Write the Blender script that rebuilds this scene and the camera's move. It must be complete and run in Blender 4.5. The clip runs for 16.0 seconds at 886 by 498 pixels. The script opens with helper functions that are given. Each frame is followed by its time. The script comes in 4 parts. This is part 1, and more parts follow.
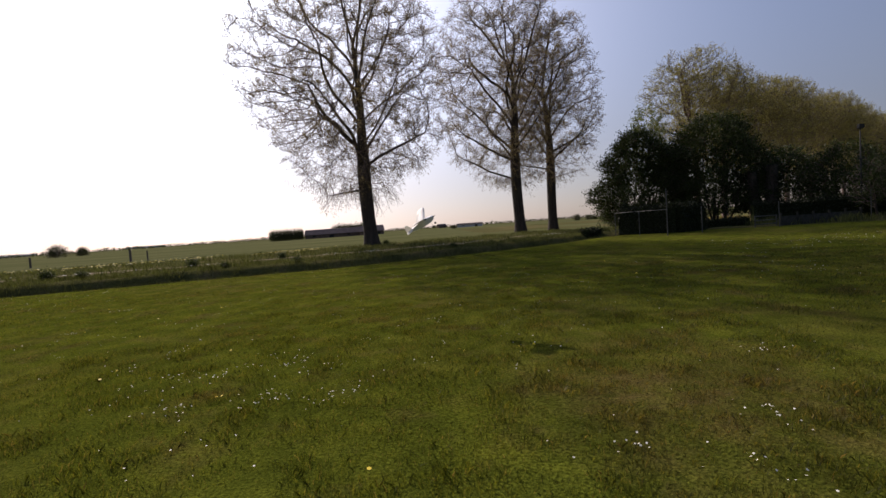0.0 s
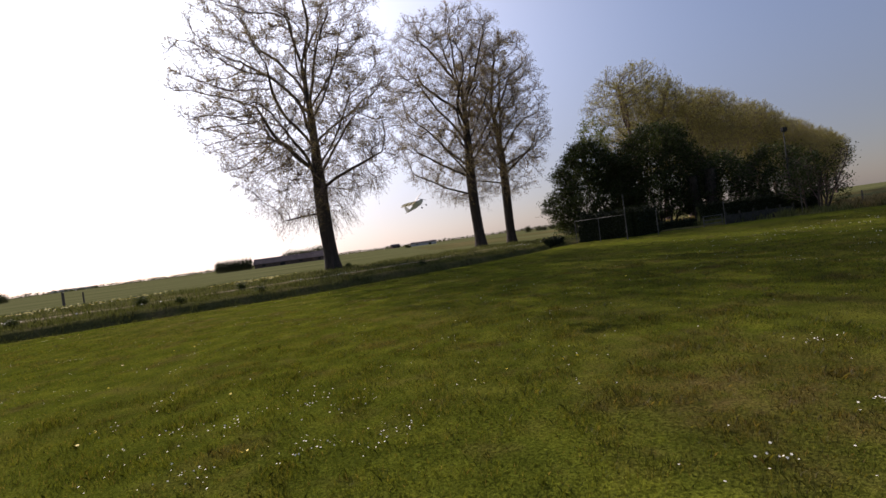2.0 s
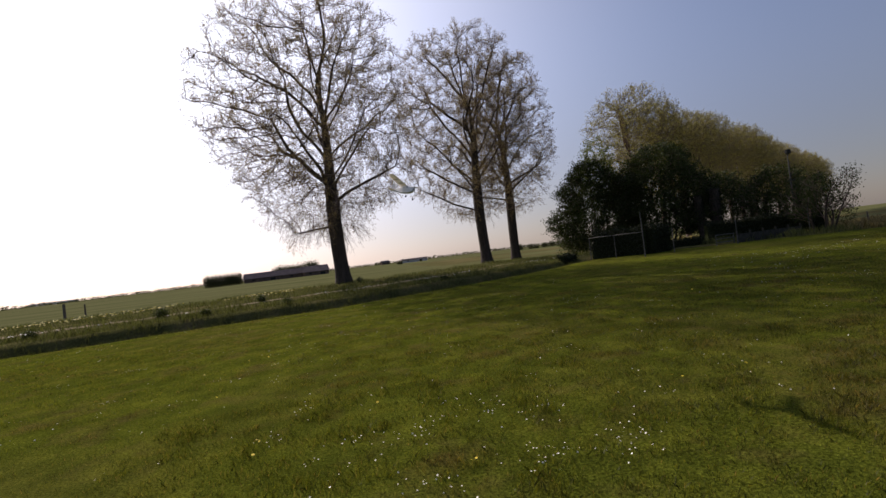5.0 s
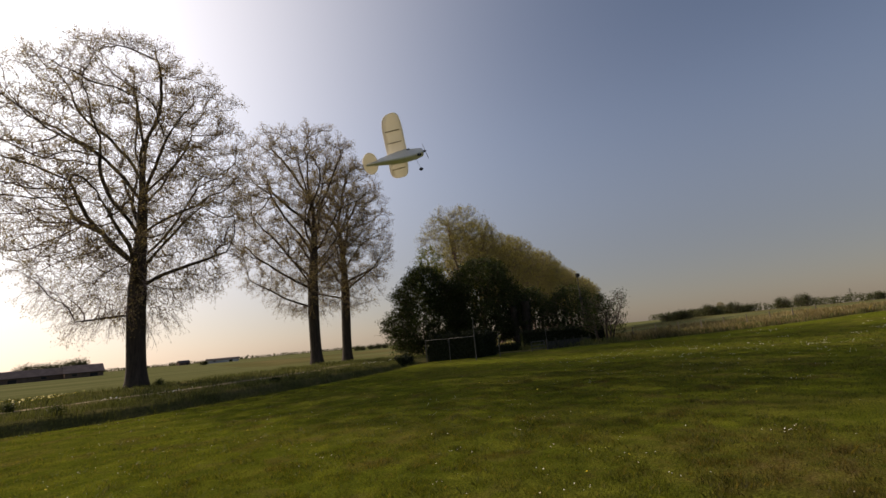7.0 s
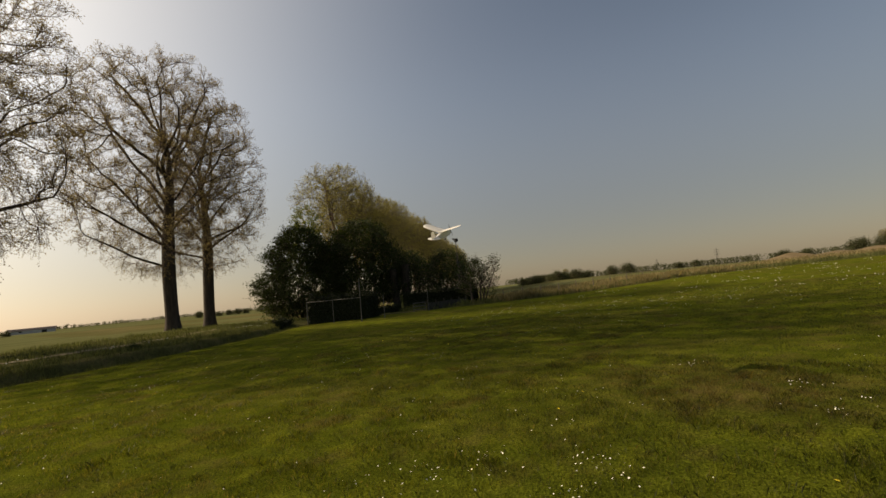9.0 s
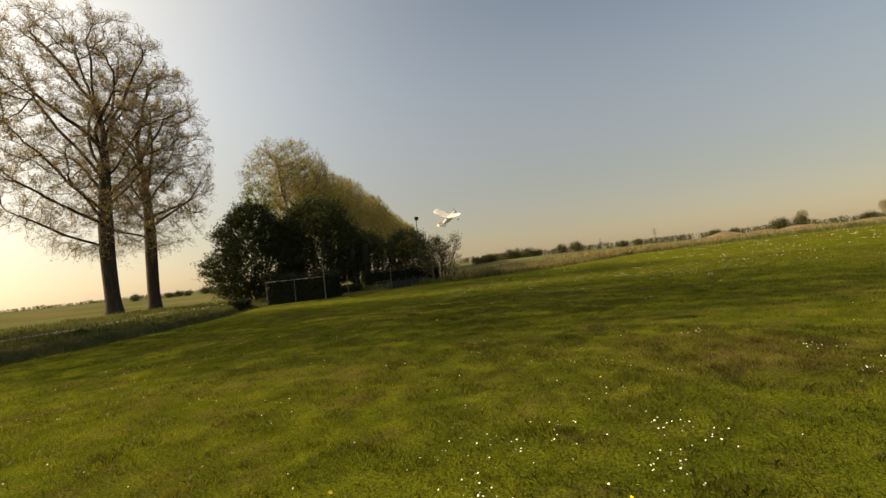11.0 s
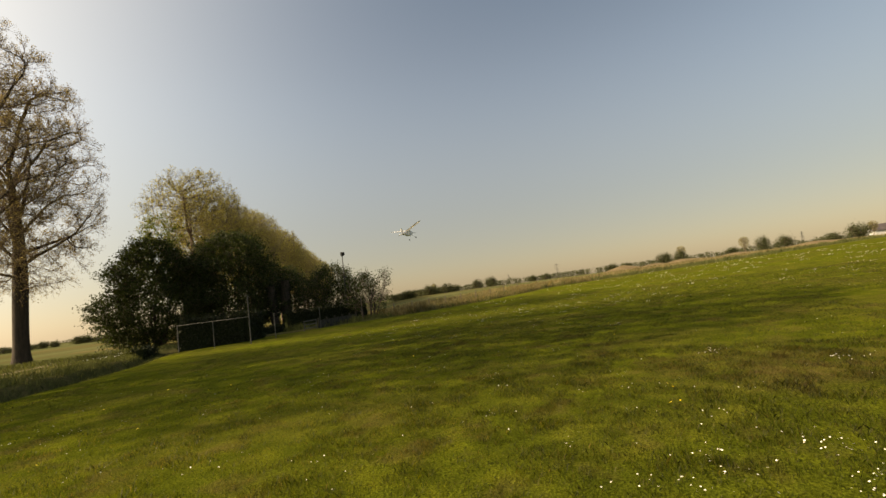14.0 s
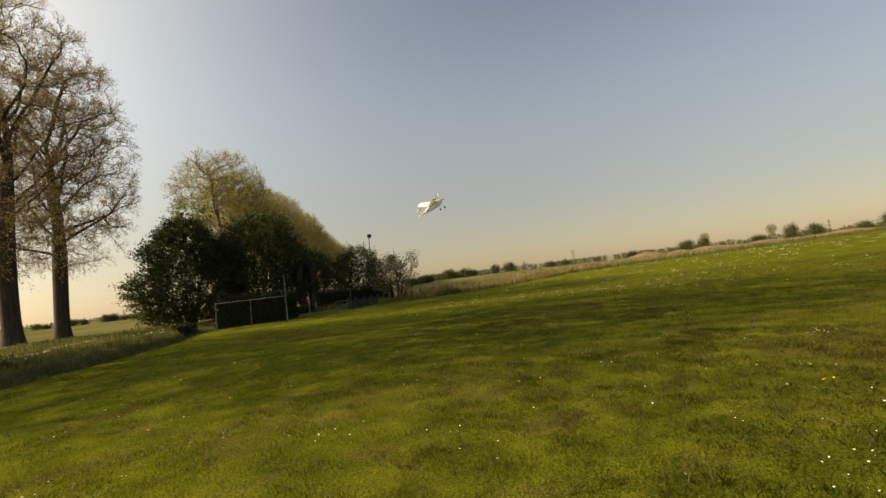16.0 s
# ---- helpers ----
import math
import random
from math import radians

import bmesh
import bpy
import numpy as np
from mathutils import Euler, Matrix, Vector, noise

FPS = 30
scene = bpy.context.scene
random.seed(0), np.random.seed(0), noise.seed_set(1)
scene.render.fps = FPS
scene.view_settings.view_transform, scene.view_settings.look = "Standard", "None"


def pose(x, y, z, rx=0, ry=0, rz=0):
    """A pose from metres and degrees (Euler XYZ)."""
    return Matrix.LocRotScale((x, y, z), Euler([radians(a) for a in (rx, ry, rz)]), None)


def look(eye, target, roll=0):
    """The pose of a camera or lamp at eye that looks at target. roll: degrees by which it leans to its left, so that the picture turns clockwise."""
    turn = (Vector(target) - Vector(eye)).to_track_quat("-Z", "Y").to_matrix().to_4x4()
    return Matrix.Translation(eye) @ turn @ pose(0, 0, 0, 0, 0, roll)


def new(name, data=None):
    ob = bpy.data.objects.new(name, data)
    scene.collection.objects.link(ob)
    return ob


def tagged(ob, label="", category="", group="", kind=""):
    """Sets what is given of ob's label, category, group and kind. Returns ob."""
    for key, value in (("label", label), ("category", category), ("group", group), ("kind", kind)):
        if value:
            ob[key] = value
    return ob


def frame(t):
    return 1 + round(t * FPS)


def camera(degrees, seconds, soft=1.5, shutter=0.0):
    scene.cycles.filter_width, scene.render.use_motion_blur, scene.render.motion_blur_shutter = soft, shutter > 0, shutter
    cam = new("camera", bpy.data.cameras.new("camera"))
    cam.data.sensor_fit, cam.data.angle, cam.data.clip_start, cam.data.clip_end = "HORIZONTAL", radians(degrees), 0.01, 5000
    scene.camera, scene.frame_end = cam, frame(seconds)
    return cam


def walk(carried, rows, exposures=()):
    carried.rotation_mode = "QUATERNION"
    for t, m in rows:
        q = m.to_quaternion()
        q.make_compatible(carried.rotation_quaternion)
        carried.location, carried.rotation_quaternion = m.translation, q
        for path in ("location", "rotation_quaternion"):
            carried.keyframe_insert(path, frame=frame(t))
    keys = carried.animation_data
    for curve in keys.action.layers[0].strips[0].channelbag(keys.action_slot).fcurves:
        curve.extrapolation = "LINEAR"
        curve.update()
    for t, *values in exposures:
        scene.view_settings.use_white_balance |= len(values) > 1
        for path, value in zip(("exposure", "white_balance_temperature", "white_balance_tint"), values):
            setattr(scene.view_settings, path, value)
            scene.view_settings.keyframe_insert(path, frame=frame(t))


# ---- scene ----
cam = camera(90.0, 16.0)
PATH = [
    (0, (0.778, -0.618, 1.635), (0.783, 1.38, 1.535), -4.0),
    (0.5, (0.591, -0.446, 1.629), (0.629, 1.553, 1.582), -6.5),
    (1, (0.335, -0.354, 1.606), (0.431, 1.644, 1.571), -4.8),
    (1.5, (0.049, -0.27, 1.632), (0.232, 1.72, 1.571), -5.5),
    (2, (-0.117, -0.092, 1.623), (0.103, 1.896, 1.586), -7.6),
    (2.5, (-0.279, 0.04, 1.639), (-0.083, 2.03, 1.622), -6.6),
    (3, (-0.563, 0.006, 1.677), (-0.465, 2.002, 1.757), -7.2),
    (3.2, (-0.709, 0.056, 1.717), (-0.628, 2.052, 1.793), -6.2),
    (5.3, (-2.27, 0.341, 1.701), (-1.971, 2.318, 1.733), -6.8),
    (5.5, (-2.319, 0.384, 1.662), (-2.002, 2.358, 1.735), -6.8),
    (6, (-2.467, 0.679, 1.659), (-1.933, 2.606, 1.689), -7.6),
    (6.5, (-2.729, 0.761, 1.684), (-1.871, 2.557, 1.881), -5.0),
    (7, (-3.081, 0.86, 1.695), (-2.064, 2.535, 2.095), -5.3),
    (7.5, (-3.307, 1.101, 1.623), (-2.266, 2.778, 1.944), -5.9),
    (8, (-3.391, 1.417, 1.639), (-2.145, 2.961, 1.896), -5.1),
    (8.5, (-3.661, 1.702, 1.619), (-2.228, 3.071, 1.885), -5.8),
    (8.7, (-3.779, 1.82, 1.62), (-2.33, 3.182, 1.835), -5.6),
    (10.8, (-4.447, 2.869, 1.655), (-2.841, 4.052, 1.794), -5.3),
    (11, (-4.461, 2.993, 1.629), (-2.853, 4.179, 1.704), -6.0),
    (11.5, (-4.469, 3.282, 1.639), (-2.819, 4.408, 1.739), -6.2),
    (12, (-4.629, 3.597, 1.662), (-2.905, 4.598, 1.815), -4.4),
    (12.5, (-4.734, 3.865, 1.671), (-2.956, 4.769, 1.806), -5.4),
    (13, (-4.681, 4.205, 1.66), (-2.862, 5.03, 1.759), -7.3),
    (13.5, (-4.734, 4.513, 1.65), (-2.877, 5.238, 1.805), -5.7),
    (14, (-4.868, 4.884, 1.653), (-3.059, 5.715, 1.849), -7.4),
    (14.5, (-4.964, 5.23, 1.63), (-3.264, 6.272, 1.785), -8.1),
    (15, (-5.035, 5.544, 1.658), (-3.353, 6.608, 1.854), -6.8),
    (15.5, (-5.149, 5.894, 1.649), (-3.397, 6.843, 1.822), -8.3),
    (16, (-5.247, 6.225, 1.619), (-3.466, 7.125, 1.756), -6.6),
]
walk(cam, [(t, look(eye, target, roll)) for t, eye, target, roll in PATH],
     [(0, 0.1, 6400, 24), (3.0, 0.34, 6400, 24), (5.5, 0.12, 6500, 24), (7.0, 0.12, 7400, 19), (8.5, 0.12, 8300, 14), (11, 0.8, 9700, 11), (16, 0.9, 9800, 11)])

# ---- world, sun ----
SUN_AZ, SUN_EL = -32.5, 30.0
SUN_WAY = Vector((math.sin(radians(SUN_AZ)) * math.cos(radians(SUN_EL)), math.cos(radians(SUN_AZ)) * math.cos(radians(SUN_EL)), math.sin(radians(SUN_EL))))
world = bpy.data.worlds.new("sky")
scene.world = world
world.use_nodes = True
wn = world.node_tree.nodes
wl = world.node_tree.links
sky = wn.new("ShaderNodeTexSky")
sky.sky_type = "NISHITA"
sky.sun_disc = False
sky.sun_elevation, sky.sun_rotation = radians(SUN_EL), radians(SUN_AZ)
sky.altitude, sky.air_density, sky.dust_density, sky.ozone_density = 0, 1.0, 0.7, 1.2
# spring haze: a pale veil that thickens evenly towards the horizon all round
way_in = wn.new("ShaderNodeTexCoord")
split = wn.new("ShaderNodeSeparateXYZ")
veil = wn.new("ShaderNodeValToRGB")
veil.color_ramp.interpolation = "EASE"
veil.color_ramp.elements[0].position, veil.color_ramp.elements[0].color = 0.0, (1.50, 1.45, 1.34, 1)
veil.color_ramp.elements[1].position, veil.color_ramp.elements[1].color = 0.7, (0.34, 0.36, 0.44, 1)
mid = veil.color_ramp.elements.new(0.2)
mid.color = (1.46, 1.38, 1.30, 1)
both = wn.new("ShaderNodeMix")
both.data_type, both.blend_type = "RGBA", "ADD"
both.inputs[0].default_value = 1.0
both.clamp_result = False
wl.new(way_in.outputs["Generated"], split.inputs[0])
wl.new(split.outputs[2], veil.inputs[0])
# the same haze dulls and warms the clear sky low down
dull = wn.new("ShaderNodeValToRGB")
dull.color_ramp.interpolation = "EASE"
dull.color_ramp.elements[0].position, dull.color_ramp.elements[0].color = 0.0, (0.52, 0.50, 0.52, 1)
dull.color_ramp.elements[1].position, dull.color_ramp.elements[1].color = 0.45, (0.79, 1.05, 1.24, 1)
filtered = wn.new("ShaderNodeMix")
filtered.data_type, filtered.blend_type = "RGBA", "MULTIPLY"
filtered.inputs[0].default_value = 1.0
filtered.clamp_result = False
wl.new(split.outputs[2], dull.inputs[0])
wl.new(sky.outputs[0], filtered.inputs[6])
wl.new(dull.outputs[0], filtered.inputs[7])
wl.new(filtered.outputs[2], both.inputs[6])
wl.new(veil.outputs[0], both.inputs[7])
# the bright aureole that haze spreads round the sun
toward = wn.new("ShaderNodeVectorMath")
toward.operation = "DOT_PRODUCT"
toward.inputs[1].default_value = SUN_WAY
fall = wn.new("ShaderNodeMath")
fall.operation = "SUBTRACT"
fall.inputs[1].default_value = 1.0
fade = wn.new("ShaderNodeMath")
fade.operation = "POWER"
fade.inputs[0].default_value = 150.0
glare = wn.new("ShaderNodeMix")
glare.data_type, glare.blend_type = "RGBA", "MULTIPLY"
glare.inputs[0].default_value = 1.0
glare.clamp_result = False
glare.inputs[7].default_value = (20, 19.7, 18.8, 1)
total = wn.new("ShaderNodeMix")
total.data_type, total.blend_type = "RGBA", "ADD"
total.inputs[0].default_value = 1.0
total.clamp_result = False
wl.new(way_in.outputs["Generated"], toward.inputs[0])
wl.new(toward.outputs["Value"], fall.inputs[0])
wl.new(fall.outputs[0], fade.inputs[1])
wl.new(fade.outputs[0], glare.inputs[6])
wl.new(both.outputs[2], total.inputs[6])
wl.new(glare.outputs[2], total.inputs[7])
wl.new(total.outputs[2], wn["Background"].inputs[0])
wn["Background"].inputs[1].default_value = 0.06
sun = new("sun", bpy.data.lights.new("sun", "SUN"))
sun.data.energy, sun.data.angle, sun.data.color = 4.6, radians(0.6), (1.0, 0.9, 0.74)
sun.matrix_world = look(SUN_WAY * 200, (0, 0, 0))

# ---- materials ----


class Mat:
    """Short node building."""

    def __init__(self, name, rough=0.8, metal=0.0, spec=0.3):
        self.m = bpy.data.materials.new(name)
        self.m.use_nodes = True
        self.n, self.l = self.m.node_tree.nodes, self.m.node_tree.links
        self.b = self.n["Principled BSDF"]
        self.b.inputs["Roughness"].default_value = rough
        self.b.inputs["Metallic"].default_value = metal
        self.b.inputs["Specular IOR Level"].default_value = spec
        self.co = self.n.new("ShaderNodeTexCoord").outputs["Object"]

    def noise(self, scale, detail=4.0, rough=0.6, stretch=None, world_space=False):
        t = self.n.new("ShaderNodeTexNoise")
        t.inputs["Scale"].default_value, t.inputs["Detail"].default_value, t.inputs["Roughness"].default_value = scale, detail, rough
        src = self.n.new("ShaderNodeNewGeometry").outputs["Position"] if world_space else self.co
        if stretch:
            mp = self.n.new("ShaderNodeMapping")
            mp.inputs["Scale"].default_value = stretch
            self.l.new(src, mp.inputs[0])
            src = mp.outputs[0]
        self.l.new(src, t.inputs["Vector"])
        return t.outputs["Fac"]

    def ramp(self, fac, stops):
        r = self.n.new("ShaderNodeValToRGB")
        e = r.color_ramp.elements
        while len(e) < len(stops):
            e.new(0.5)
        for el, (p, c) in zip(e, stops):
            el.position, el.color = p, (*c, 1) if len(c) == 3 else c
        self.l.new(fac, r.inputs[0])
        return r.outputs[0]

    def mix(self, fac, a, b, mode="MIX"):
        x = self.n.new("ShaderNodeMix")
        x.data_type, x.blend_type = "RGBA", mode
        for sock, v in ((x.inputs[0], fac), (x.inputs[6], a), (x.inputs[7], b)):
            if isinstance(v, (int, float)):
                sock.default_value = v
            elif isinstance(v, tuple):
                sock.default_value = (*v, 1)
            else:
                self.l.new(v, sock)
        return x.outputs[2]

    def math(self, op, a, b=0.0):
        x = self.n.new("ShaderNodeMath")
        x.operation = op
        for sock, v in ((x.inputs[0], a), (x.inputs[1], b)):
            if isinstance(v, (int, float)):
                sock.default_value = v
            else:
                self.l.new(v, sock)
        return x.outputs[0]

    def color(self, c):
        if isinstance(c, tuple):
            self.b.inputs["Base Color"].default_value = (*c, 1)
        else:
            self.l.new(c, self.b.inputs["Base Color"])
        return self

    def bump(self, h, strength=0.4, dist=0.02):
        x = self.n.new("ShaderNodeBump")
        x.inputs["Strength"].default_value, x.inputs["Distance"].default_value = strength, dist
        self.l.new(h, x.inputs["Height"])
        self.l.new(x.outputs[0], self.b.inputs["Normal"])
        return self

    def random(self):
        return self.n.new("ShaderNodeObjectInfo").outputs["Random"]

    def island(self):
        return self.n.new("ShaderNodeNewGeometry").outputs["Random Per Island"]

    def glow_through(self, col, share):
        """Light that passes through a thin leaf or sheet."""
        t = self.n.new("ShaderNodeBsdfTranslucent")
        x = self.n.new("ShaderNodeMixShader")
        x.inputs[0].default_value = share
        if isinstance(col, tuple):
            t.inputs[0].default_value = (*col, 1)
        else:
            self.l.new(col, t.inputs[0])
        self.l.new(self.b.outputs[0], x.inputs[1])
        self.l.new(t.outputs[0], x.inputs[2])
        self.l.new(x.outputs[0], self.n["Material Output"].inputs[0])
        return self


def plain(name, c1, c2, scale=8.0, rough=0.7, metal=0.0, bump=0.2, stretch=None, spec=0.3):
    m = Mat(name, rough, metal, spec)
    n = m.noise(scale, 6, 0.65, stretch)
    m.color(m.ramp(n, [(0.3, c1), (0.7, c2)]))
    if bump:
        m.bump(m.noise(scale * 4, 5, 0.7, stretch), bump, 0.01)
    return m.m


def leafy(name, dark, light, share=0.35, rough=0.55):
    m = Mat(name, rough, spec=0.12)
    c = m.ramp(m.island(), [(0.0, dark), (0.6, light), (1.0, tuple(min(1, v * 1.25) for v in light))])
    m.color(c)
    return m.glow_through(m.mix(1.0, c, (1.5, 1.45, 0.75), "MULTIPLY"), share).m


def bark(name, c1, c2):
    m = Mat(name, 0.9, spec=0.15)
    a = m.noise(5.0, 8, 0.7, (1, 1, 0.16))
    b = m.noise(0.5, 3)
    c = m.mix(b, m.ramp(a, [(0.35, c1), (0.7, c2)]), (0.075, 0.075, 0.05), "MIX")
    m.color(m.mix(0.35, m.ramp(a, [(0.35, c1), (0.7, c2)]), c))
    return m.bump(a, 0.9, 0.06).m


M_BARK = bark("bark_dark", (0.026, 0.019, 0.017), (0.085, 0.062, 0.052))
M_TWIG = plain("twig_bark", (0.10, 0.066, 0.056), (0.18, 0.122, 0.10), 3, 0.85, bump=0)
M_TWIG_PALE = plain("twig_bark_pale", (0.10, 0.078, 0.054), (0.18, 0.14, 0.095), 3, 0.85, bump=0)
M_BUD = leafy("young_leaf_bronze", (0.125, 0.095, 0.066), (0.235, 0.19, 0.12), 0.42)
M_BUD_GREEN = leafy("young_leaf_green", (0.13, 0.118, 0.044), (0.28, 0.255, 0.095), 0.45)
M_LEAF = leafy("shrub_leaf", (0.012, 0.02, 0.006), (0.042, 0.056, 0.017), 0.25, 0.55)
M_LEAF_IVY = leafy("hedge_leaf", (0.009, 0.013, 0.006), (0.022, 0.028, 0.012), 0.12, 0.6)
M_LEAF_SPRING = leafy("fresh_leaf", (0.045, 0.06, 0.016), (0.10, 0.12, 0.032), 0.4, 0.5)
M_LEAF_FAR = leafy("far_leaf", (0.03, 0.036, 0.016), (0.065, 0.07, 0.032), 0.2)
M_TALL = leafy("tall_grass_blade", (0.045, 0.055, 0.018), (0.10, 0.11, 0.038), 0.22, 0.7)
M_REED = leafy("dry_reed_blade", (0.11, 0.09, 0.042), (0.22, 0.18, 0.095), 0.3, 0.7)
M_PETAL = plain("daisy_petal", (0.74, 0.70, 0.55), (0.83, 0.80, 0.68), 30, 0.6, bump=0)
M_YELLOW = plain("dandelion_yellow", (0.75, 0.52, 0.02), (0.85, 0.66, 0.04), 30, 0.6, bump=0)
M_PARSLEY = plain("parsley_white", (0.55, 0.58, 0.5), (0.75, 0.76, 0.7), 30, 0.7, bump=0)
M_RAPE = plain("rape_yellow", (0.45, 0.36, 0.03), (0.62, 0.5, 0.05), 30, 0.7, bump=0)
M_STEEL = plain("galvanised_steel", (0.05, 0.05, 0.046), (0.10, 0.10, 0.092), 14, 0.6, 0.2)
M_DARKSTEEL = plain("dark_painted_steel", (0.025, 0.025, 0.025), (0.05, 0.05, 0.047), 14, 0.75, 0.0, spec=0.1)
M_CONCRETE = plain("weathered_concrete", (0.028, 0.028, 0.022), (0.07, 0.066, 0.055), 2.5, 0.95, spec=0.05)
M_POSTWOOD = plain("weathered_post_wood", (0.09, 0.075, 0.06), (0.17, 0.145, 0.115), 6, 0.9, stretch=(1, 1, 0.15))
M_ROOF = plain("corrugated_roof", (0.06, 0.052, 0.055), (0.10, 0.088, 0.09), 0.4, 0.8, spec=0.0)
M_BRICKFAR = plain("barn_wall", (0.10, 0.075, 0.06), (0.17, 0.125, 0.10), 0.6, 0.9, spec=0.0)
# near-black green: shade deep in the hedges put into the colour
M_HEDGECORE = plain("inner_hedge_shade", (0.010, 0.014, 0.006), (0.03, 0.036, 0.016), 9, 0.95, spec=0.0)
M_WHITEWALL = plain("pale_shed_wall", (0.42, 0.42, 0.41), (0.58, 0.58, 0.56), 0.3, 0.85, spec=0.0)
M_SAND = plain("dry_sand", (0.12, 0.09, 0.052), (0.19, 0.145, 0.09), 0.25, 0.95, spec=0.0)


def worn_share(m):
    """Where the lawn is thin and brown: a trodden stretch, and small bald spots all over."""
    where = m.n.new("ShaderNodeVectorMath")
    where.operation = "DISTANCE"
    where.inputs[1].default_value = (3.0, 3.4, 0.0)
    m.l.new(m.n.new("ShaderNodeNewGeometry").outputs["Position"], where.inputs[0])
    bald = m.ramp(m.noise(0.9, 4, 0.65, None, True), [(0.52, (0, 0, 0)), (0.68, (0.5, 0.5, 0.5))])
    far = m.math("ADD", m.math("DIVIDE", where.outputs["Value"], 4.2), m.noise(1.1, 4, 0.7, None, True))
    trodden = m.ramp(far, [(0.55, (0.8, 0.8, 0.8)), (1.2, (0, 0, 0))])
    return m.math("MAXIMUM", m.mix(1.0, trodden, m.ramp(m.noise(2.6, 4, 0.7, None, True), [(0.35, (0.25, 0.25, 0.25)), (0.62, (1, 1, 1))]), "MULTIPLY"), bald)


def lawn_material():
    m = Mat("mown_lawn", 0.95, spec=0.0)
    big, mid, fine = m.noise(0.16, 4, 0.6), m.noise(1.3, 5, 0.65), m.noise(38, 4, 0.7, (1, 1, 0.2))
    base = m.ramp(mid, [(0.3, (0.048, 0.060, 0.008)), (0.5, (0.080, 0.095, 0.012)), (0.7, (0.124, 0.134, 0.016))])
    worn = m.ramp(mid, [(0.3, (0.075, 0.048, 0.022)), (0.7, (0.12, 0.088, 0.036))])
    c = m.mix(m.math("MULTIPLY", m.ramp(big, [(0.48, (0, 0, 0)), (0.66, (0.5, 0.5, 0.5))]), 0.6), base, worn)
    c = m.mix(worn_share(m), c, worn)
    c = m.mix(0.65, c, m.ramp(fine, [(0.34, (0.14, 0.14, 0.14)), (0.62, (1.75, 1.75, 1.5))]), "MULTIPLY")
    m.color(c)
    return m.bump(fine, 0.9, 0.05).m


def blade_material():
    m = Mat("grass_blade", 0.45, spec=0.3)
    green = m.ramp(m.island(), [(0.0, (0.007, 0.011, 0.002)), (0.5, (0.047, 0.056, 0.007)), (0.86, (0.086, 0.095, 0.011)), (1.0, (0.15, 0.11, 0.04))])
    dry = m.ramp(m.island(), [(0.0, (0.022, 0.016, 0.008)), (0.6, (0.085, 0.058, 0.02)), (1.0, (0.16, 0.092, 0.042))])
    c = m.mix(worn_share(m), green, dry)
    tuft = m.ramp(m.noise(3.2, 4, 0.65, None, True), [(0.36, (0.74, 0.78, 0.78)), (0.62, (1.15, 1.12, 1.0))])
    c = m.mix(1.0, c, tuft, "MULTIPLY")
    m.color(c)
    return m.glow_through(m.mix(1.0, c, (1.5, 1.45, 0.75), "MULTIPLY"), 0.66).m


M_BLADE = blade_material()


def verge_material():
    m = Mat("rough_verge", 0.95, spec=0.0)
    a, b = m.noise(0.5, 5, 0.65), m.noise(9, 5, 0.7)
    c = m.ramp(a, [(0.3, (0.045, 0.05, 0.018)), (0.5, (0.085, 0.085, 0.032)), (0.68, (0.15, 0.125, 0.06))])
    m.color(m.mix(0.6, c, m.ramp(b, [(0.3, (0.35, 0.35, 0.35)), (0.65, (1.3, 1.3, 1.2))]), "MULTIPLY"))
    return m.bump(b, 1.0, 0.12).m


def field_material(name, c1, c2, c3, stretch):
    m = Mat(name, 0.95, spec=0.0)
    a, b = m.noise(0.06, 5, 0.6, stretch), m.noise(3, 5, 0.7)
    c = m.ramp(a, [(0.3, c1), (0.5, c2), (0.7, c3)])
    m.color(m.mix(0.4, c, m.ramp(b, [(0.3, (0.55, 0.55, 0.55)), (0.65, (1.2, 1.2, 1.2))]), "MULTIPLY"))
    return m.bump(b, 0.8, 0.1).m


M_LAWN = lawn_material()
M_VERGE = verge_material()
M_DITCH = plain("wet_ditch_earth", (0.02, 0.018, 0.012), (0.05, 0.045, 0.025), 1.5, 0.8, spec=0.0)
M_FIELD = field_material("crop_field", (0.075, 0.083, 0.032), (0.10, 0.105, 0.045), (0.14, 0.135, 0.065), (0.3, 1, 1))
M_DRY = field_material("dry_rough_grassland", (0.07, 0.075, 0.028), (0.105, 0.095, 0.04), (0.155, 0.125, 0.06), (1, 0.35, 1))
M_PATH = plain("sandy_track", (0.17, 0.14, 0.095), (0.26, 0.215, 0.15), 1.2, 0.95, spec=0.0)

# ---- mesh helpers ----


def mesh_of(name, verts, faces, mats, index=None, smooth=False):
    me = bpy.data.meshes.new(name)
    me.from_pydata([tuple(v) for v in verts], [], [tuple(f) for f in faces])
    for m in mats if isinstance(mats, (list, tuple)) else [mats]:
        me.materials.append(m)
    if index is not None:
        me.polygons.foreach_set("material_index", index)
    if smooth:
        me.polygons.foreach_set("use_smooth", [True] * len(me.polygons))
    me.update()
    return me


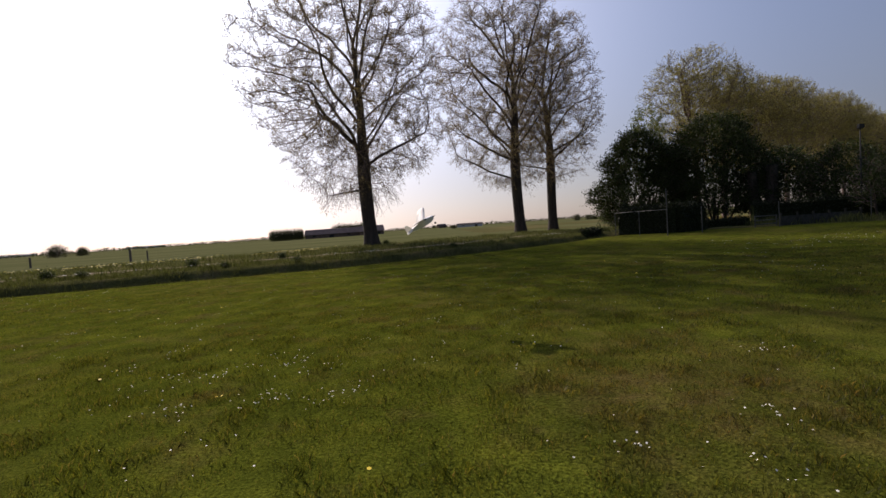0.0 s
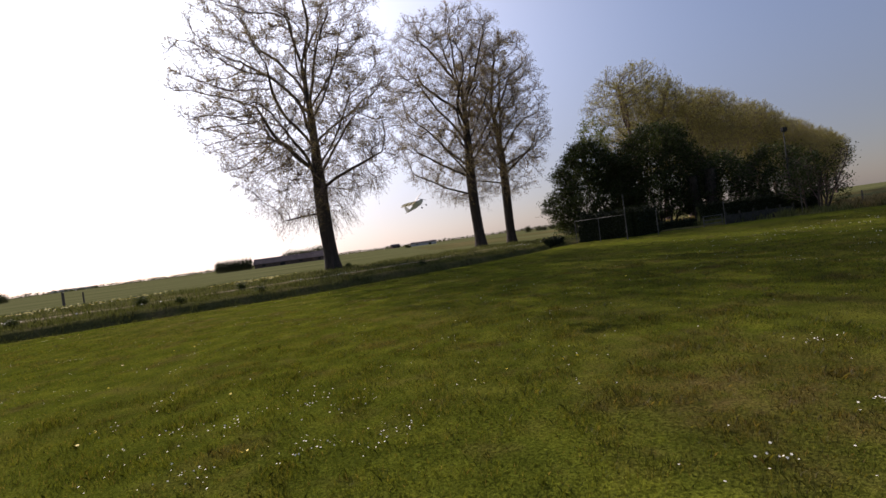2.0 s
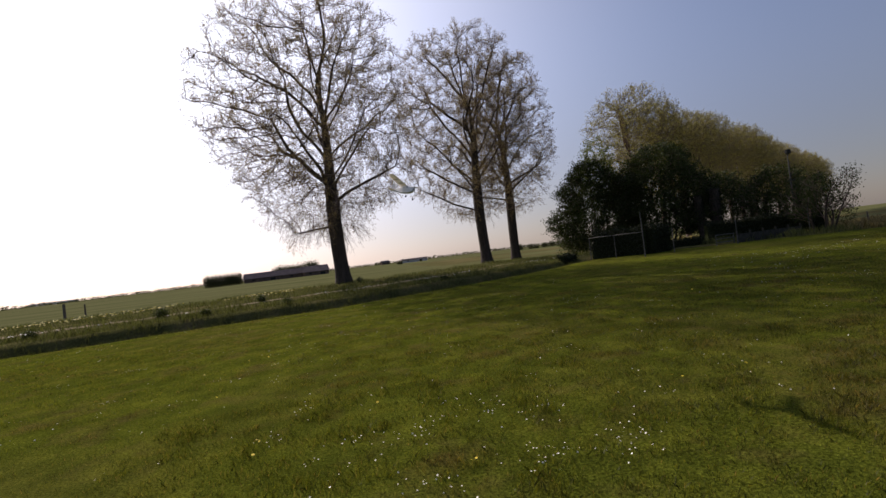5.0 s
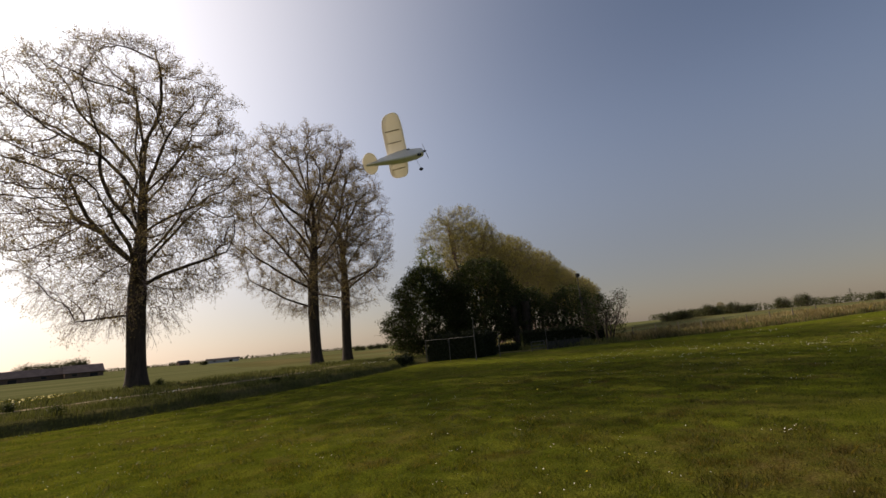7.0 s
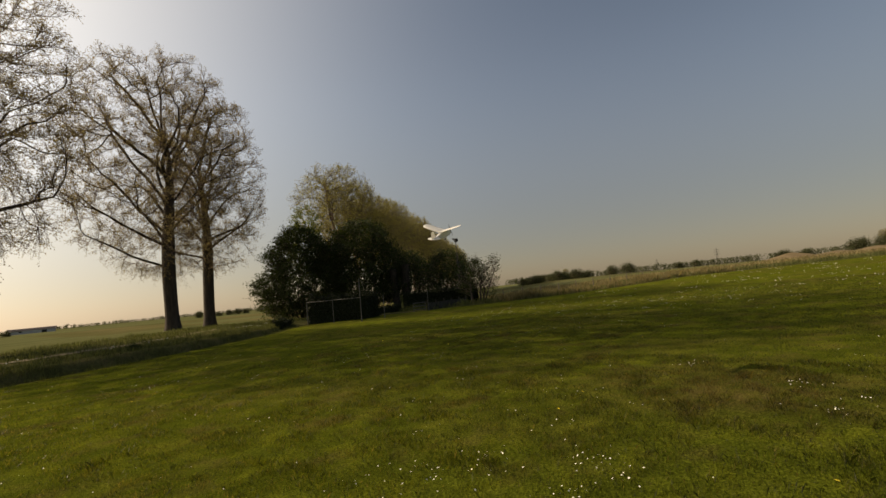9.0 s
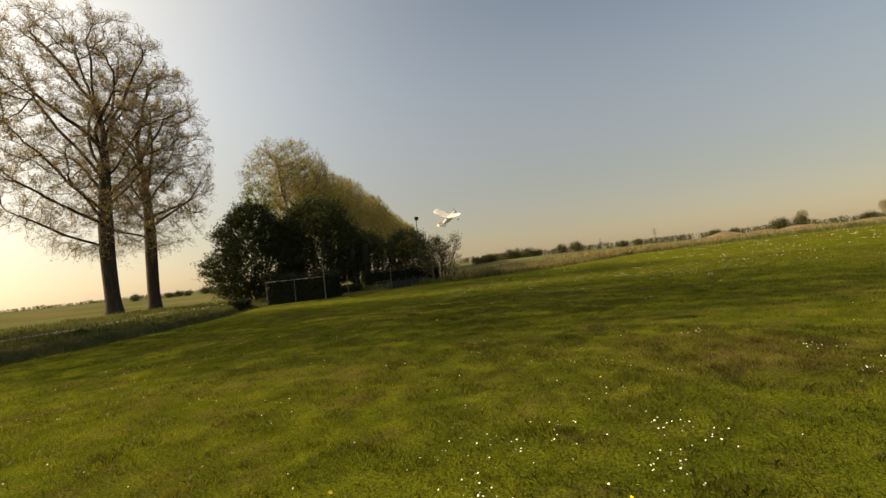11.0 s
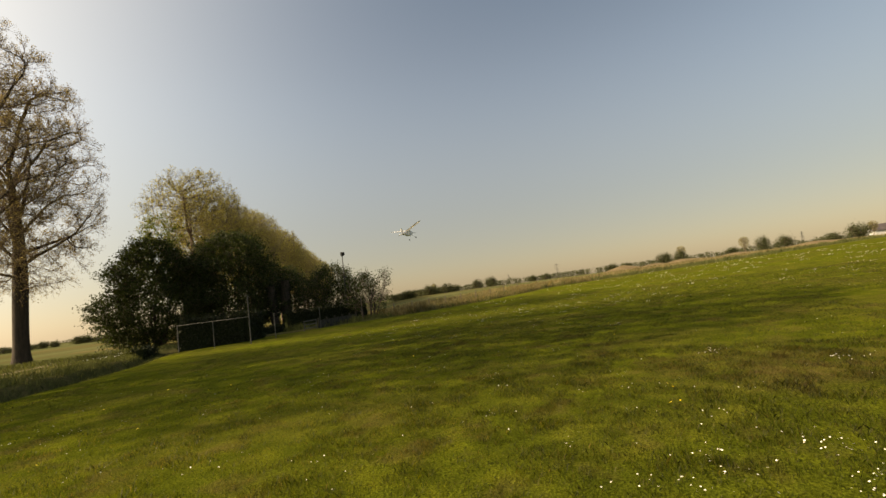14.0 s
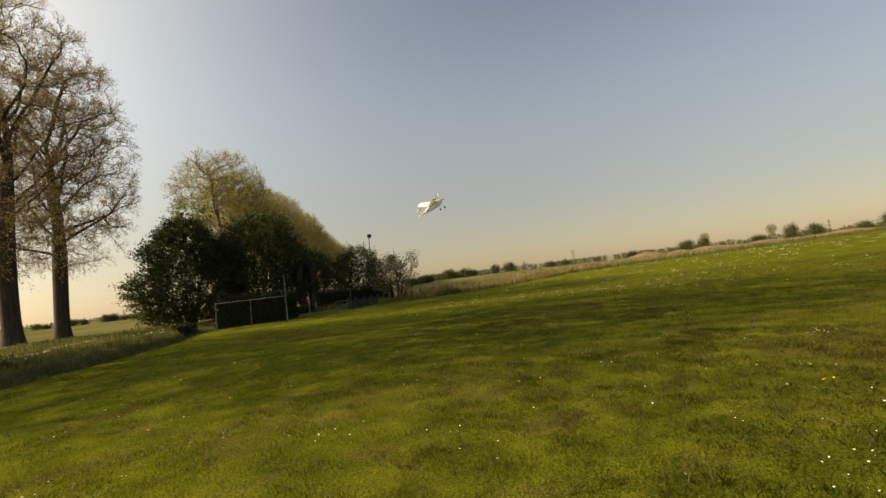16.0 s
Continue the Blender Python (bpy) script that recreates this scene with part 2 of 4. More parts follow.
def tri_mesh(name, verts, size, mat):
    """Many loose faces of `size` corners each, from an (n * size, 3) array."""
    me = bpy.data.meshes.new(name)
    n = len(verts)
    me.vertices.add(n)
    me.vertices.foreach_set("co", np.asarray(verts, dtype=np.float32).ravel())
    me.loops.add(n)
    me.loops.foreach_set("vertex_index", np.arange(n, dtype=np.int32))
    me.polygons.add(n // size)
    me.polygons.foreach_set("loop_start", np.arange(0, n, size, dtype=np.int32))
    me.materials.append(mat)
    me.update(calc_edges=True)
    return me


def part(name, me, parent, label="", m=None):
    ob = new(name, me)
    ob.parent = parent
    if m is not None:
        ob.matrix_basis = m
    return tagged(ob, label) if label else ob


def bm_mesh(name, bm, mat, smooth=False):
    me = bpy.data.meshes.new(name)
    bm.to_mesh(me)
    bm.free()
    me.materials.append(mat)
    if smooth:
        me.polygons.foreach_set("use_smooth", [True] * len(me.polygons))
    return me


def box_bm(sx, sy, sz, at=(0, 0, 0), bevel=0.0, bm=None):
    bm = bm or bmesh.new()
    made = bmesh.ops.create_cube(bm, size=1.0, matrix=Matrix.Translation(at) @ Matrix.Diagonal((sx, sy, sz, 1)))
    if bevel:
        edges = list({e for v in made["verts"] for e in v.link_edges})
        bmesh.ops.bevel(bm, geom=edges, offset=bevel, segments=2, affect="EDGES")
    return bm


def rod_bm(a, b, r, sides=8, r2=None, bm=None):
    bm = bm or bmesh.new()
    a, b = Vector(a), Vector(b)
    m = Matrix.Translation((a + b) / 2) @ (b - a).to_track_quat("Z", "Y").to_matrix().to_4x4()
    bmesh.ops.create_cone(bm, cap_ends=True, segments=sides, radius1=r, radius2=r if r2 is None else r2, depth=(b - a).length, matrix=m)
    return bm


# ---- ground ----
EDGE_X = [-400, -60, -17, -11.2, -5, -2.7, 0.4, 3.2, 4.6, 9.2, 12, 14.5, 20, 27, 38, 57, 67.5, 72, 89, 160, 500]
EDGE_Y = [-60, 10, 17.3, 18.9, 20.4, 21.4, 23.3, 24.8, 25.6, 28.9, 32, 34, 34, 31, 25, 17, 3, -2.5, -20, -95, -440]


def edge_y(x):
    return float(np.interp(x, EDGE_X, EDGE_Y))


def verge_rise(x):
    return float(np.interp(x, [-60, -20, -6, 10, 15, 25, 60], [0.3, 0.4, 0.42, 0.36, 0.2, 0.0, 0.0]))


def far_rise(x, y):
    """The lawn and the land beyond it climb a little towards +x."""
    return float(np.interp(x, [24, 45, 70, 95, 140], [0, 0.3, 0.85, 1.35, 1.7])) * min(1.0, max(0.0, (0.8 * x - y) / 25))


def ground_z(x, y):
    return low_ground(x, y) + far_rise(x, y)


def low_ground(x, y):
    v = y - edge_y(x)
    lump = 0.03 * noise.noise((x * 0.35, y * 0.35, 0)) + 0.05 * noise.noise((x * 0.09, y * 0.09, 3))
    left = min(1.0, max(0.0, (14.0 - x) / 2.5))
    if v <= 0:
        return lump * min(1.0, 0.3 - v * 0.2)
    depth = 0.5 * left
    if v < 0.35:
        return -depth * v / 0.35
    if v < 0.8:
        return -depth
    top = verge_rise(x)
    if v < 1.9:
        k = (v - 0.8) / 1.1
        return -depth + (depth + top * 0.7) * (k * k * (3 - 2 * k))
    rise = top * (0.7 + 0.3 * min(1, (v - 1.9) / 8))
    fall = max(0.0, 1 - max(0.0, v - 28) / 40)
    rough = 0.08 * noise.noise((x * 0.5, y * 0.5, 7)) * (1 if v < 60 else 0)
    return rise * fall + rough


def build_ground():
    xs = sorted({round(v, 3) for v in [*np.arange(-24, 44, 0.5), *np.arange(-60, -24, 2.0), *np.arange(44, 110, 1.5), *np.geomspace(110, 3800, 26), *(-np.geomspace(60, 3800, 30))]})
    vs = [*(-np.geomspace(40, 2600, 14)[::-1]), *np.arange(-39, 0, 0.75), -0.12, 0.0, 0.18, 0.35, 0.6, 0.8, 1.0, 1.2, 1.4, 1.65, 1.9, 2.3, 2.6, 3, 3.5, 4, 4.6, 5.2, 6, 7, 8, 9, 10, 11, 12, 13.5, 15, 17, 19, 22, 25, 30, 36, 42, 50, *np.geomspace(60, 3800, 22)]
    verts, faces, index = [], [], []
    for x in xs:
        for v in vs:
            wob = 0.22 * noise.noise((x * 0.9, 0.3, 1)) * max(0, 1 - abs(v) / 2)
            y = edge_y(x) + v + wob
            verts.append((x, y, ground_z(x, y - wob)))
    n = len(vs)
    for i in range(len(xs) - 1):
        for j in range(n - 1):
            faces.append((i * n + j, (i + 1) * n + j, (i + 1) * n + j + 1, i * n + j + 1))
            x, v = (xs[i] + xs[i + 1]) / 2, (vs[j] + vs[j + 1]) / 2
            track = 7.6 + 0.5 * math.sin(x * 0.12) + 2.0 * (x > 2) * min(1, (x - 2) / 8)
            if v < 0:
                k = 0
            elif x > 26:
                k = 1 if v < 7 else (4 if v < 52 else (3 if v < 90 else (4 if v < 160 else 3)))
            elif v < 1.05:
                k = 2
            elif -70 < x < 13 and abs(v - track) < 0.45:
                k = 5
            elif v < 19:
                k = 1
            else:
                k = 4 if (x > 8 and 40 < v < 160) else 3
            index.append(k)
    me = mesh_of("ground", verts, faces, [M_LAWN, M_VERGE, M_DITCH, M_FIELD, M_DRY, M_PATH], index, True)
    return tagged(new("ground", me), "flat mown lawn running out to rough verge, fields and horizon", "ground", kind="structure")


build_ground()


# ---- trees ----


class Wood:
    """Collects branches as tubes, sorted by thickness."""

    def __init__(self):
        self.v, self.f, self.tips = {0: [], 1: []}, {0: [], 1: []}, []

    def tube(self, pts, radii, sides, bin_):
        V, F = self.v[bin_], self.f[bin_]
        base = len(V)
        up = Vector((0.31, 0.2, 0.93))
        for i, (p, r) in enumerate(zip(pts, radii)):
            d = (pts[min(i + 1, len(pts) - 1)] - pts[max(i - 1, 0)]).normalized()
            a = d.cross(up)
            a = a.normalized() if a.length > 1e-3 else Vector((1, 0, 0))
            b = d.cross(a)
            for k in range(sides):
                w = 2 * math.pi * k / sides
                V.append(p + a * (r * math.cos(w)) + b * (r * math.sin(w)))
        for i in range(len(pts) - 1):
            for k in range(sides):
                q, s = base + i * sides, (k + 1) % sides
                F.append((q + k, q + s, q + sides + s, q + sides + k))


def limb(w, rng, p, d, length, r, level, spec):
    """One branch and all that grows on it."""
    segs = (10, 7, 5, 3, 1)[level]
    sides = (12, 7, 5, 3, 3)[level]
    pts, radii = [p.copy()], [r]
    step = length / segs
    for i in range(segs):
        k = (i + 1) / segs
        wander = spec["wander"][level]
        d = d + Vector((rng.gauss(0, wander), rng.gauss(0, wander), rng.gauss(0, wander) + spec["lift"][level] * (1 - k * spec["droop"])))
        d.normalize()
        p = p + d * step
        pts.append(p.copy())
        radii.append(max(spec["thin"], r * (1 - k * spec["taper"][level])))
    w.tube(pts, radii, sides, 0 if level < 2 else 1)
    if level >= spec["deep"]:
        w.tips.append((pts[-1], d.copy(), level))
        w.tips.append(((pts[-1] + pts[-2]) / 2, d.copy(), level))
        return
    count = spec["count"][level]
    for c in range(count):
        k = spec["from"][level] + (1 - spec["from"][level]) * (c + rng.random()) / count
        x = k * segs
        i = min(int(x), segs - 1)
        q = pts[i].lerp(pts[i + 1], x - i)
        along = (pts[i + 1] - pts[i]).normalized()
        side = Vector((rng.gauss(0, 1), rng.gauss(0, 1), rng.gauss(0, 1)))
        side = (side - along * side.dot(along)).normalized()
        a = radians(rng.uniform(*spec["angle"][level]))
        nd = along * math.cos(a) + side * math.sin(a)
        limb(w, rng, q, nd, length * spec["ratio"][level] * rng.uniform(0.7, 1.2) * (1.1 - 0.55 * k), max(spec["thin"], radii[i] * 0.5), level + 1, spec)


def leaf_cloud(rng_seed, spots, size, each, spread):
    """Small folded leaves round the given spots: loose quads."""
    g = np.random.default_rng(rng_seed)
    c = np.repeat(np.asarray(spots, dtype=float), each, axis=0)
    n = len(c)
    c = c + g.normal(0, spread, (n, 3))
    a = g.normal(0, 1, (n, 3))
    a /= np.linalg.norm(a, axis=1)[:, None]
    b = np.cross(a, g.normal(0, 1, (n, 3)))
    b /= np.linalg.norm(b, axis=1)[:, None] + 1e-9
    s = size * g.uniform(0.6, 1.3, (n, 1))
    quad = np.stack([c - a * s, c - b * s * 0.42, c + a * s, c + b * s * 0.42], axis=1)
    return quad.reshape(-1, 3)


def crown_points(g, profile, amount, core=0.35):
    """Random spots inside a crown given as (height, reach to -x, reach to +x), thinner in the middle."""
    z0, z1 = profile[0][0], profile[-1][0]
    zs, left, right = (np.array(c, dtype=float) for c in zip(*profile))
    wide = max(left.max(), right.max())
    spots = []
    while len(spots) < amount:
        p = np.array([g.uniform(-wide, wide), g.uniform(-wide, wide), g.uniform(z0, z1)])
        a, b = np.interp(p[2], zs, left), np.interp(p[2], zs, right)
        half = (a + b) / 2
        bulge = 1 + 0.2 * noise.noise((p[0] * 0.25, p[1] * 0.25, p[2] * 0.25 + profile[1][1]))
        k = math.hypot(p[0] - (b - a) / 2, p[1]) / (half * bulge)
        if k < 1 and g.uniform(0, 1) < core + (1 - core) * k:
            spots.append(p)
    return np.array(spots)


def colonise(g, pos, par, spots, step, reach, kill, lift):
    """Branches grow step by step towards the free spots of the crown and fork where spots pull them apart."""
    pos, par = [np.array(p, dtype=float) for p in pos], list(par)
    near, dist = np.zeros(len(spots), dtype=int), np.full(len(spots), 1e9)
    fresh = range(len(pos))
    alive = np.ones(len(spots), dtype=bool)
    used = {}
    for _ in range(110):
        for i in fresh:
            d = np.linalg.norm(spots - pos[i], axis=1)
            m = d < dist
            near[m], dist[m] = i, d[m]
        alive &= dist > kill
        use = alive & (dist < reach)
        if not use.any():
            break
        pull = {}
        for a, n in zip(spots[use], near[use]):
            v = a - pos[n]
            pull[n] = pull.get(n, 0) + v / np.linalg.norm(v)
        start = len(pos)
        for n, v in pull.items():
            used[n] = used.get(n, 0) + 1
            if used[n] > 3:
                alive[near == n] = False
                continue
            v = v / (np.linalg.norm(v) + 1e-6) + np.array([0, 0, lift]) + g.normal(0, 0.13, 3)
            pos.append(pos[n] + step * v / np.linalg.norm(v))
            par.append(n)
        fresh = range(start, len(pos))
    return np.array(pos), par


def prisms(p, q, r0, r1):
    """Three-sided tapered sticks from p to q, as loose quads."""
    d = q - p
    d /= np.linalg.norm(d, axis=1)[:, None] + 1e-9
    a = np.cross(d, np.array([0.31, 0.22, 0.92]))
    a /= np.linalg.norm(a, axis=1)[:, None] + 1e-9
    b = np.cross(d, a)
    out = []
    for k in range(3):
        w, x = 2 * math.pi * k / 3, 2 * math.pi * (k + 1) / 3
        u, v = a * math.cos(w) + b * math.sin(w), a * math.cos(x) + b * math.sin(x)
        out.append(np.stack([p + u * r0, p + v * r0, q + v * r1, q + u * r1], axis=1))
    return np.concatenate(out).reshape(-1, 3)


def unit(v):
    return v / (np.linalg.norm(v, axis=1)[:, None] + 1e-9)


def poplar(seed, height, fork, trunk_r, lean, profile, limbs, spots, step, leaf_mat, leaf_size, leaf_each, twig_mat, bark_mat=None, boughs=(), hang=9.2, twig=(0.45, 1.0), thin=0.009, each=3, rise=(38, 66)):
    """A tall open poplar in young leaf: trunk, main limbs, colonised branches, twigs and leaves. Returns the meshes of its parts."""
    g = np.random.default_rng(seed)
    pos, par = [], []
    zs, left, right = (np.array(c, dtype=float) for c in zip(*profile))

    def run(p, d, length, bend, parent):
        n = max(2, int(length / step))
        for i in range(n):
            d = d + np.array([g.normal(0, 0.10), g.normal(0, 0.10), bend + g.normal(0, 0.05)])
            d = d / np.linalg.norm(d)
            p = p + d * length / n
            a, b = np.interp(p[2], zs, left), np.interp(p[2], zs, right)
            if i > 1 and (p[2] > zs[-1] - 2.5 or math.hypot(p[0] - (b - a) / 2, p[1]) > 0.42 * (a + b)):
                break
            pos.append(p)
            par.append(parent)
            parent = len(pos) - 1

    top = height * 0.8
    n = int(top / step)
    for i in range(n + 1):
        z = top * i / n
        k = z / height
        pos.append(np.array([lean * z + 0.3 * math.sin(k * 6 + seed) * k * 2, 0.3 * math.sin(k * 5 + seed * 2) * k * 2, z - 0.3 * (i == 0)]))
        par.append(i - 1)
    for i in range(limbs):
        k = (i + 0.7 * g.uniform()) / limbs
        z = fork + (top * 0.92 - fork) * k
        j = int(z / top * n)
        az = i * 2.399 + g.uniform(-0.4, 0.4) + seed
        el = radians(rise[0] + (rise[1] - rise[0]) * k + g.uniform(-9, 9))
        side = np.interp(min(z + 3, zs[-1]), zs, right if math.cos(az) > 0 else left)
        side = side * abs(math.cos(az)) + (1 - abs(math.cos(az))) * np.interp(min(z + 3, zs[-1]), zs, (left + right) / 2)
        run(pos[j], np.array([math.cos(az) * math.cos(el), math.sin(az) * math.cos(el), math.sin(el)]), max(1.0, 0.62 * side / math.cos(el) * (1 - 0.35 * k)), 0.015, j)
    for z, az, el, length in boughs:
        j = int(z / top * n)
        az, el = radians(az), radians(el)
        run(pos[j], np.array([math.sin(az) * math.cos(el), math.cos(az) * math.cos(el), math.sin(el)]), length, -0.01, j)
    own = len(pos)
    pos, par = colonise(g, pos, par, crown_points(g, profile, spots), step, 5.0, step * 1.9, 0.12)
    count = len(pos)
    kids = [[] for _ in range(count)]
    for i, p in enumerate(par):
        if p >= 0:
            kids[p].append(i)
    load = np.zeros(count)
    for i in range(count - 1, -1, -1):
        load[i] = max(1.0, load[i])
        if par[i] >= 0:
            load[par[i]] += load[i]
    rad = np.maximum(thin * 1.5, trunk_r * (load / load[0]) ** 0.54)
    w = Wood()
    starts = [0]
    while starts:
        i = starts.pop()
        chain = [i] if par[i] < 0 else [par[i], i]
        while kids[i]:
            order = sorted(kids[i], key=lambda c: -load[c])
            starts += order[1:]
            i = order[0]
            chain.append(i)
        pts = [Vector(pos[c]) for c in chain]
        rs = [float(rad[c]) for c in chain]
        if par[chain[0]] >= 0 or chain[0] != 0:
            rs[0] = min(rs[0], rs[1] * 1.25)
        else:
            rs = [r * (1 + 0.5 * math.exp(-max(0, p.z) / 0.6)) for r, p in zip(rs, pts)]
        big = rs[min(1, len(rs) - 1)]
        w.tube(pts, rs, 12 if big > 0.25 else (7 if big > 0.08 else (5 if big > 0.035 else 3)), 0 if big > 0.045 else 1)
    # twigs on the thin ends
    ends = np.array([i for i in range(count) if load[i] <= 14 and i >= own // 8 and par[i] >= 0 and pos[i][2] > profile[0][0] * 0.6])
    base = np.repeat(ends, each)
    along = unit(pos[base] - pos[np.array(par)[base]])
    low = np.clip((hang - pos[base][:, 2]) / 4.0, 0, 1)
    d = unit(along * 0.8 + unit(g.normal(0, 1, (len(base), 3))) * 0.72 + np.array([0, 0, 1.0]) * (0.5 - 1.3 * low)[:, None])
    length = g.uniform(*twig, len(base)) * (1 + 1.1 * low)
    p0 = pos[base]
    p1 = p0 + d * (length * 0.55)[:, None]
    e = unit(d + g.normal(0, 0.25, d.shape) - np.array([0, 0, 0.6]) * low[:, None])
    p2 = p1 + e * (length * 0.5)[:, None]
    s1 = p1 + unit(d + g.normal(0, 0.55, d.shape)) * (length * g.uniform(0.3, 0.55, len(base)))[:, None]
    s2 = p1 * 0.4 + p2 * 0.6
    s3 = s2 + unit(e + g.normal(0, 0.6, d.shape)) * (length * 0.35)[:, None]
    sticks = np.concatenate([prisms(p0, p1, thin, thin * 0.85), prisms(p1, p2, thin * 0.85, thin * 0.6), prisms(p1, s1, thin * 0.7, thin * 0.5), prisms(s2, s3, thin * 0.7, thin * 0.5)])
    thick = mesh_of("trunk", w.v[0], w.f[0], bark_mat or M_BARK, smooth=True)
    rods = np.array([tuple(v) for v in w.v[1]])[np.array(w.f[1])].reshape(-1, 3)
    twigs = tri_mesh("twigs", np.concatenate([rods, sticks]), 4, twig_mat)
    leaves = tri_mesh("leaves", leaf_cloud(seed, np.concatenate([p2, s1, s3, (p1 + p2) / 2]), leaf_size, leaf_each, 0.09), 4, leaf_mat)
    return thick, twigs, leaves


def plant_tree(name, meshes, at, label, category="tree", group="", turn=0.0, scale=1.0):
    root = new(name)
    root.matrix_basis = pose(*at, 0, 0, turn) @ Matrix.Scale(scale, 4)
    for nm, me in zip(("trunk", "twig_growth", "crown"), meshes):
        part(nm, me, root)
    return tagged(root, label, category, group)


TREE_A = [(4.3, 3.5, 1.5), (6, 6.5, 4), (8, 8, 6.5), (11, 9.7, 7.6), (15, 10.8, 7.8), (18.5, 10.8, 7.6), (21.5, 9.6, 6.6), (24, 7.6, 5.2), (26, 4.2, 2.8)]
TREE_B = [(5.5, 4, 2), (8.5, 7.5, 4), (12, 9, 6), (16, 9.5, 6.8), (20, 9.8, 6.8), (23.5, 8.8, 6), (26.5, 6.4, 4.6), (28.6, 2.5, 2.2)]
TREE_C = [(6.5, 3, 3.5), (9.5, 5, 6.2), (13, 6, 7.0), (17, 6, 6.8), (21, 6, 6.8), (24.5, 5, 5.8), (27, 2.6, 3.2)]
tree_a = poplar(11, 24.6, 7.4, 0.6, -0.035, TREE_A, 17, 3200, 0.5, M_BUD, 0.062, 2, M_TWIG, each=5, boughs=[(5.5, -95, 2, 6.0), (8.6, -80, 42, 11.0), (7.4, 80, 40, 8.0)])
tree_b = poplar(23, 26.4, 8.5, 0.62, -0.02, TREE_B, 16, 2700, 0.52, M_BUD, 0.066, 2, M_TWIG, each=5, boughs=[(6.8, -90, 20, 8.5), (8.5, -60, 30, 7.0)])
tree_c = poplar(37, 25.6, 9.0, 0.58, -0.01, TREE_C, 14, 2000, 0.52, M_BUD, 0.068, 2, M_TWIG, each=5, boughs=[(10.2, 95, 22, 7.0), (8.0, -80, 15, 4.5)])
TREES = "tall poplars beside the ditch"
plant_tree("poplar_tree", tree_a, (-5.55, 40.0, 0.35), "tall wide poplar in early leaf on the ditch bank", group=TREES)
plant_tree("poplar_tree", tree_b, (10.4, 52.5, 0.3), "tall poplar with one low bough over the field verge", group=TREES)
plant_tree("poplar_tree", tree_c, (15.5, 57.2, 0.15), "slender tall poplar in early leaf beside the field", group=TREES)

# the long row of poplars behind the shrubs
ROW_CROWN = [(6.5, 1.8, 1.8), (9, 3.8, 3.8), (12.5, 5.6, 5.6), (17, 6.9, 6.9), (20.5, 6.3, 6.3), (22.9, 4.6, 4.6), (24.6, 1.8, 1.8)]
row_meshes = [poplar(51 + i, 24.3, 5.0, 0.42, 0.0, ROW_CROWN, 13, 1400, 0.6, M_BUD_GREEN, 0.09, 2, M_TWIG_PALE, M_TWIG, hang=0.0, thin=0.013, each=5, twig=(0.6, 1.5), rise=(56, 76)) for i in range(3)]
rng = random.Random(5)
for i in range(19):
    x, y = 39.0 + i * 7.1 + rng.uniform(-0.8, 0.8), 65.0 + i * 4.65 + rng.uniform(-0.8, 0.8)
    plant_tree("row_poplar", row_meshes[i % 3], (x, y, 0), "yellow-green poplar of a long close-set row", group="row of poplars behind the shrubs", turn=rng.uniform(0, 360), scale=rng.uniform(0.93, 1.01) - 0.004 * i)


def spray_shrub(seed, height, profile, sprays, leaf_mat, leaf_size, stems, open_base=0.0):
    """A big ragged shrub: leaning stems, and leafy sprays that stick out of an uneven crown."""
    g = np.random.default_rng(seed)
    r = random.Random(seed)
    w = Wood()
    spec = dict(SHRUB_SPEC, count=[0, 6, 4, 0, 0])
    reach = max(p[1] for p in profile)
    for _ in range(stems):
        az = r.uniform(0, 6.283)
        q = Vector((0.3 * reach * math.cos(az) * r.random(), 0.3 * reach * math.sin(az) * r.random(), -0.15))
        limb(w, r, q, Vector((math.cos(az) * 0.3, math.sin(az) * 0.3, 1)).normalized(), height * r.uniform(0.6, 0.85), 0.13, 1, spec)
    zs, rs = (np.array(c, dtype=float) for c in zip(*profile))
    z = g.uniform(zs[0], zs[-1], sprays * 3)
    z = z[g.uniform(0, 1, len(z)) < np.interp(z, zs, rs) / rs.max()][:sprays]
    a = g.uniform(0, 2 * math.pi, len(z))
    lump = np.array([1 + 0.6 * noise.noise((math.cos(b) * 1.7, math.sin(b) * 1.7, c * 0.42 + seed)) + 0.35 * noise.noise((math.cos(b) * 5, math.sin(b) * 5, c * 1.3)) for b, c in zip(a, z)])
    rho = np.interp(z, zs, rs) * lump * g.uniform(0.25, 1.0, len(z)) ** 0.45
    foot = np.column_stack([rho * np.cos(a), rho * np.sin(a), z])
    d = unit(np.column_stack([np.cos(a), np.sin(a), g.uniform(-0.25, 0.9, len(z))]) + g.normal(0, 0.35, (len(z), 3)))
    n = 13
    t = g.uniform(0, 1, (len(z), n)) * g.uniform(0.35, 1.5, len(z))[:, None]
    spots = (foot[:, None, :] + d[:, None, :] * t[:, :, None]).reshape(-1, 3)
    spots = spots[spots[:, 2] > open_base]
    sticks = prisms(foot, foot + d * 0.7, 0.014, 0.007)
    return mesh_of("stems", w.v[0], w.f[0], M_BARK, smooth=True), tri_mesh("sprays", sticks, 4, M_TWIG), tri_mesh("leaves", leaf_cloud(seed, spots, leaf_size, 1, 0.13), 4, leaf_mat)


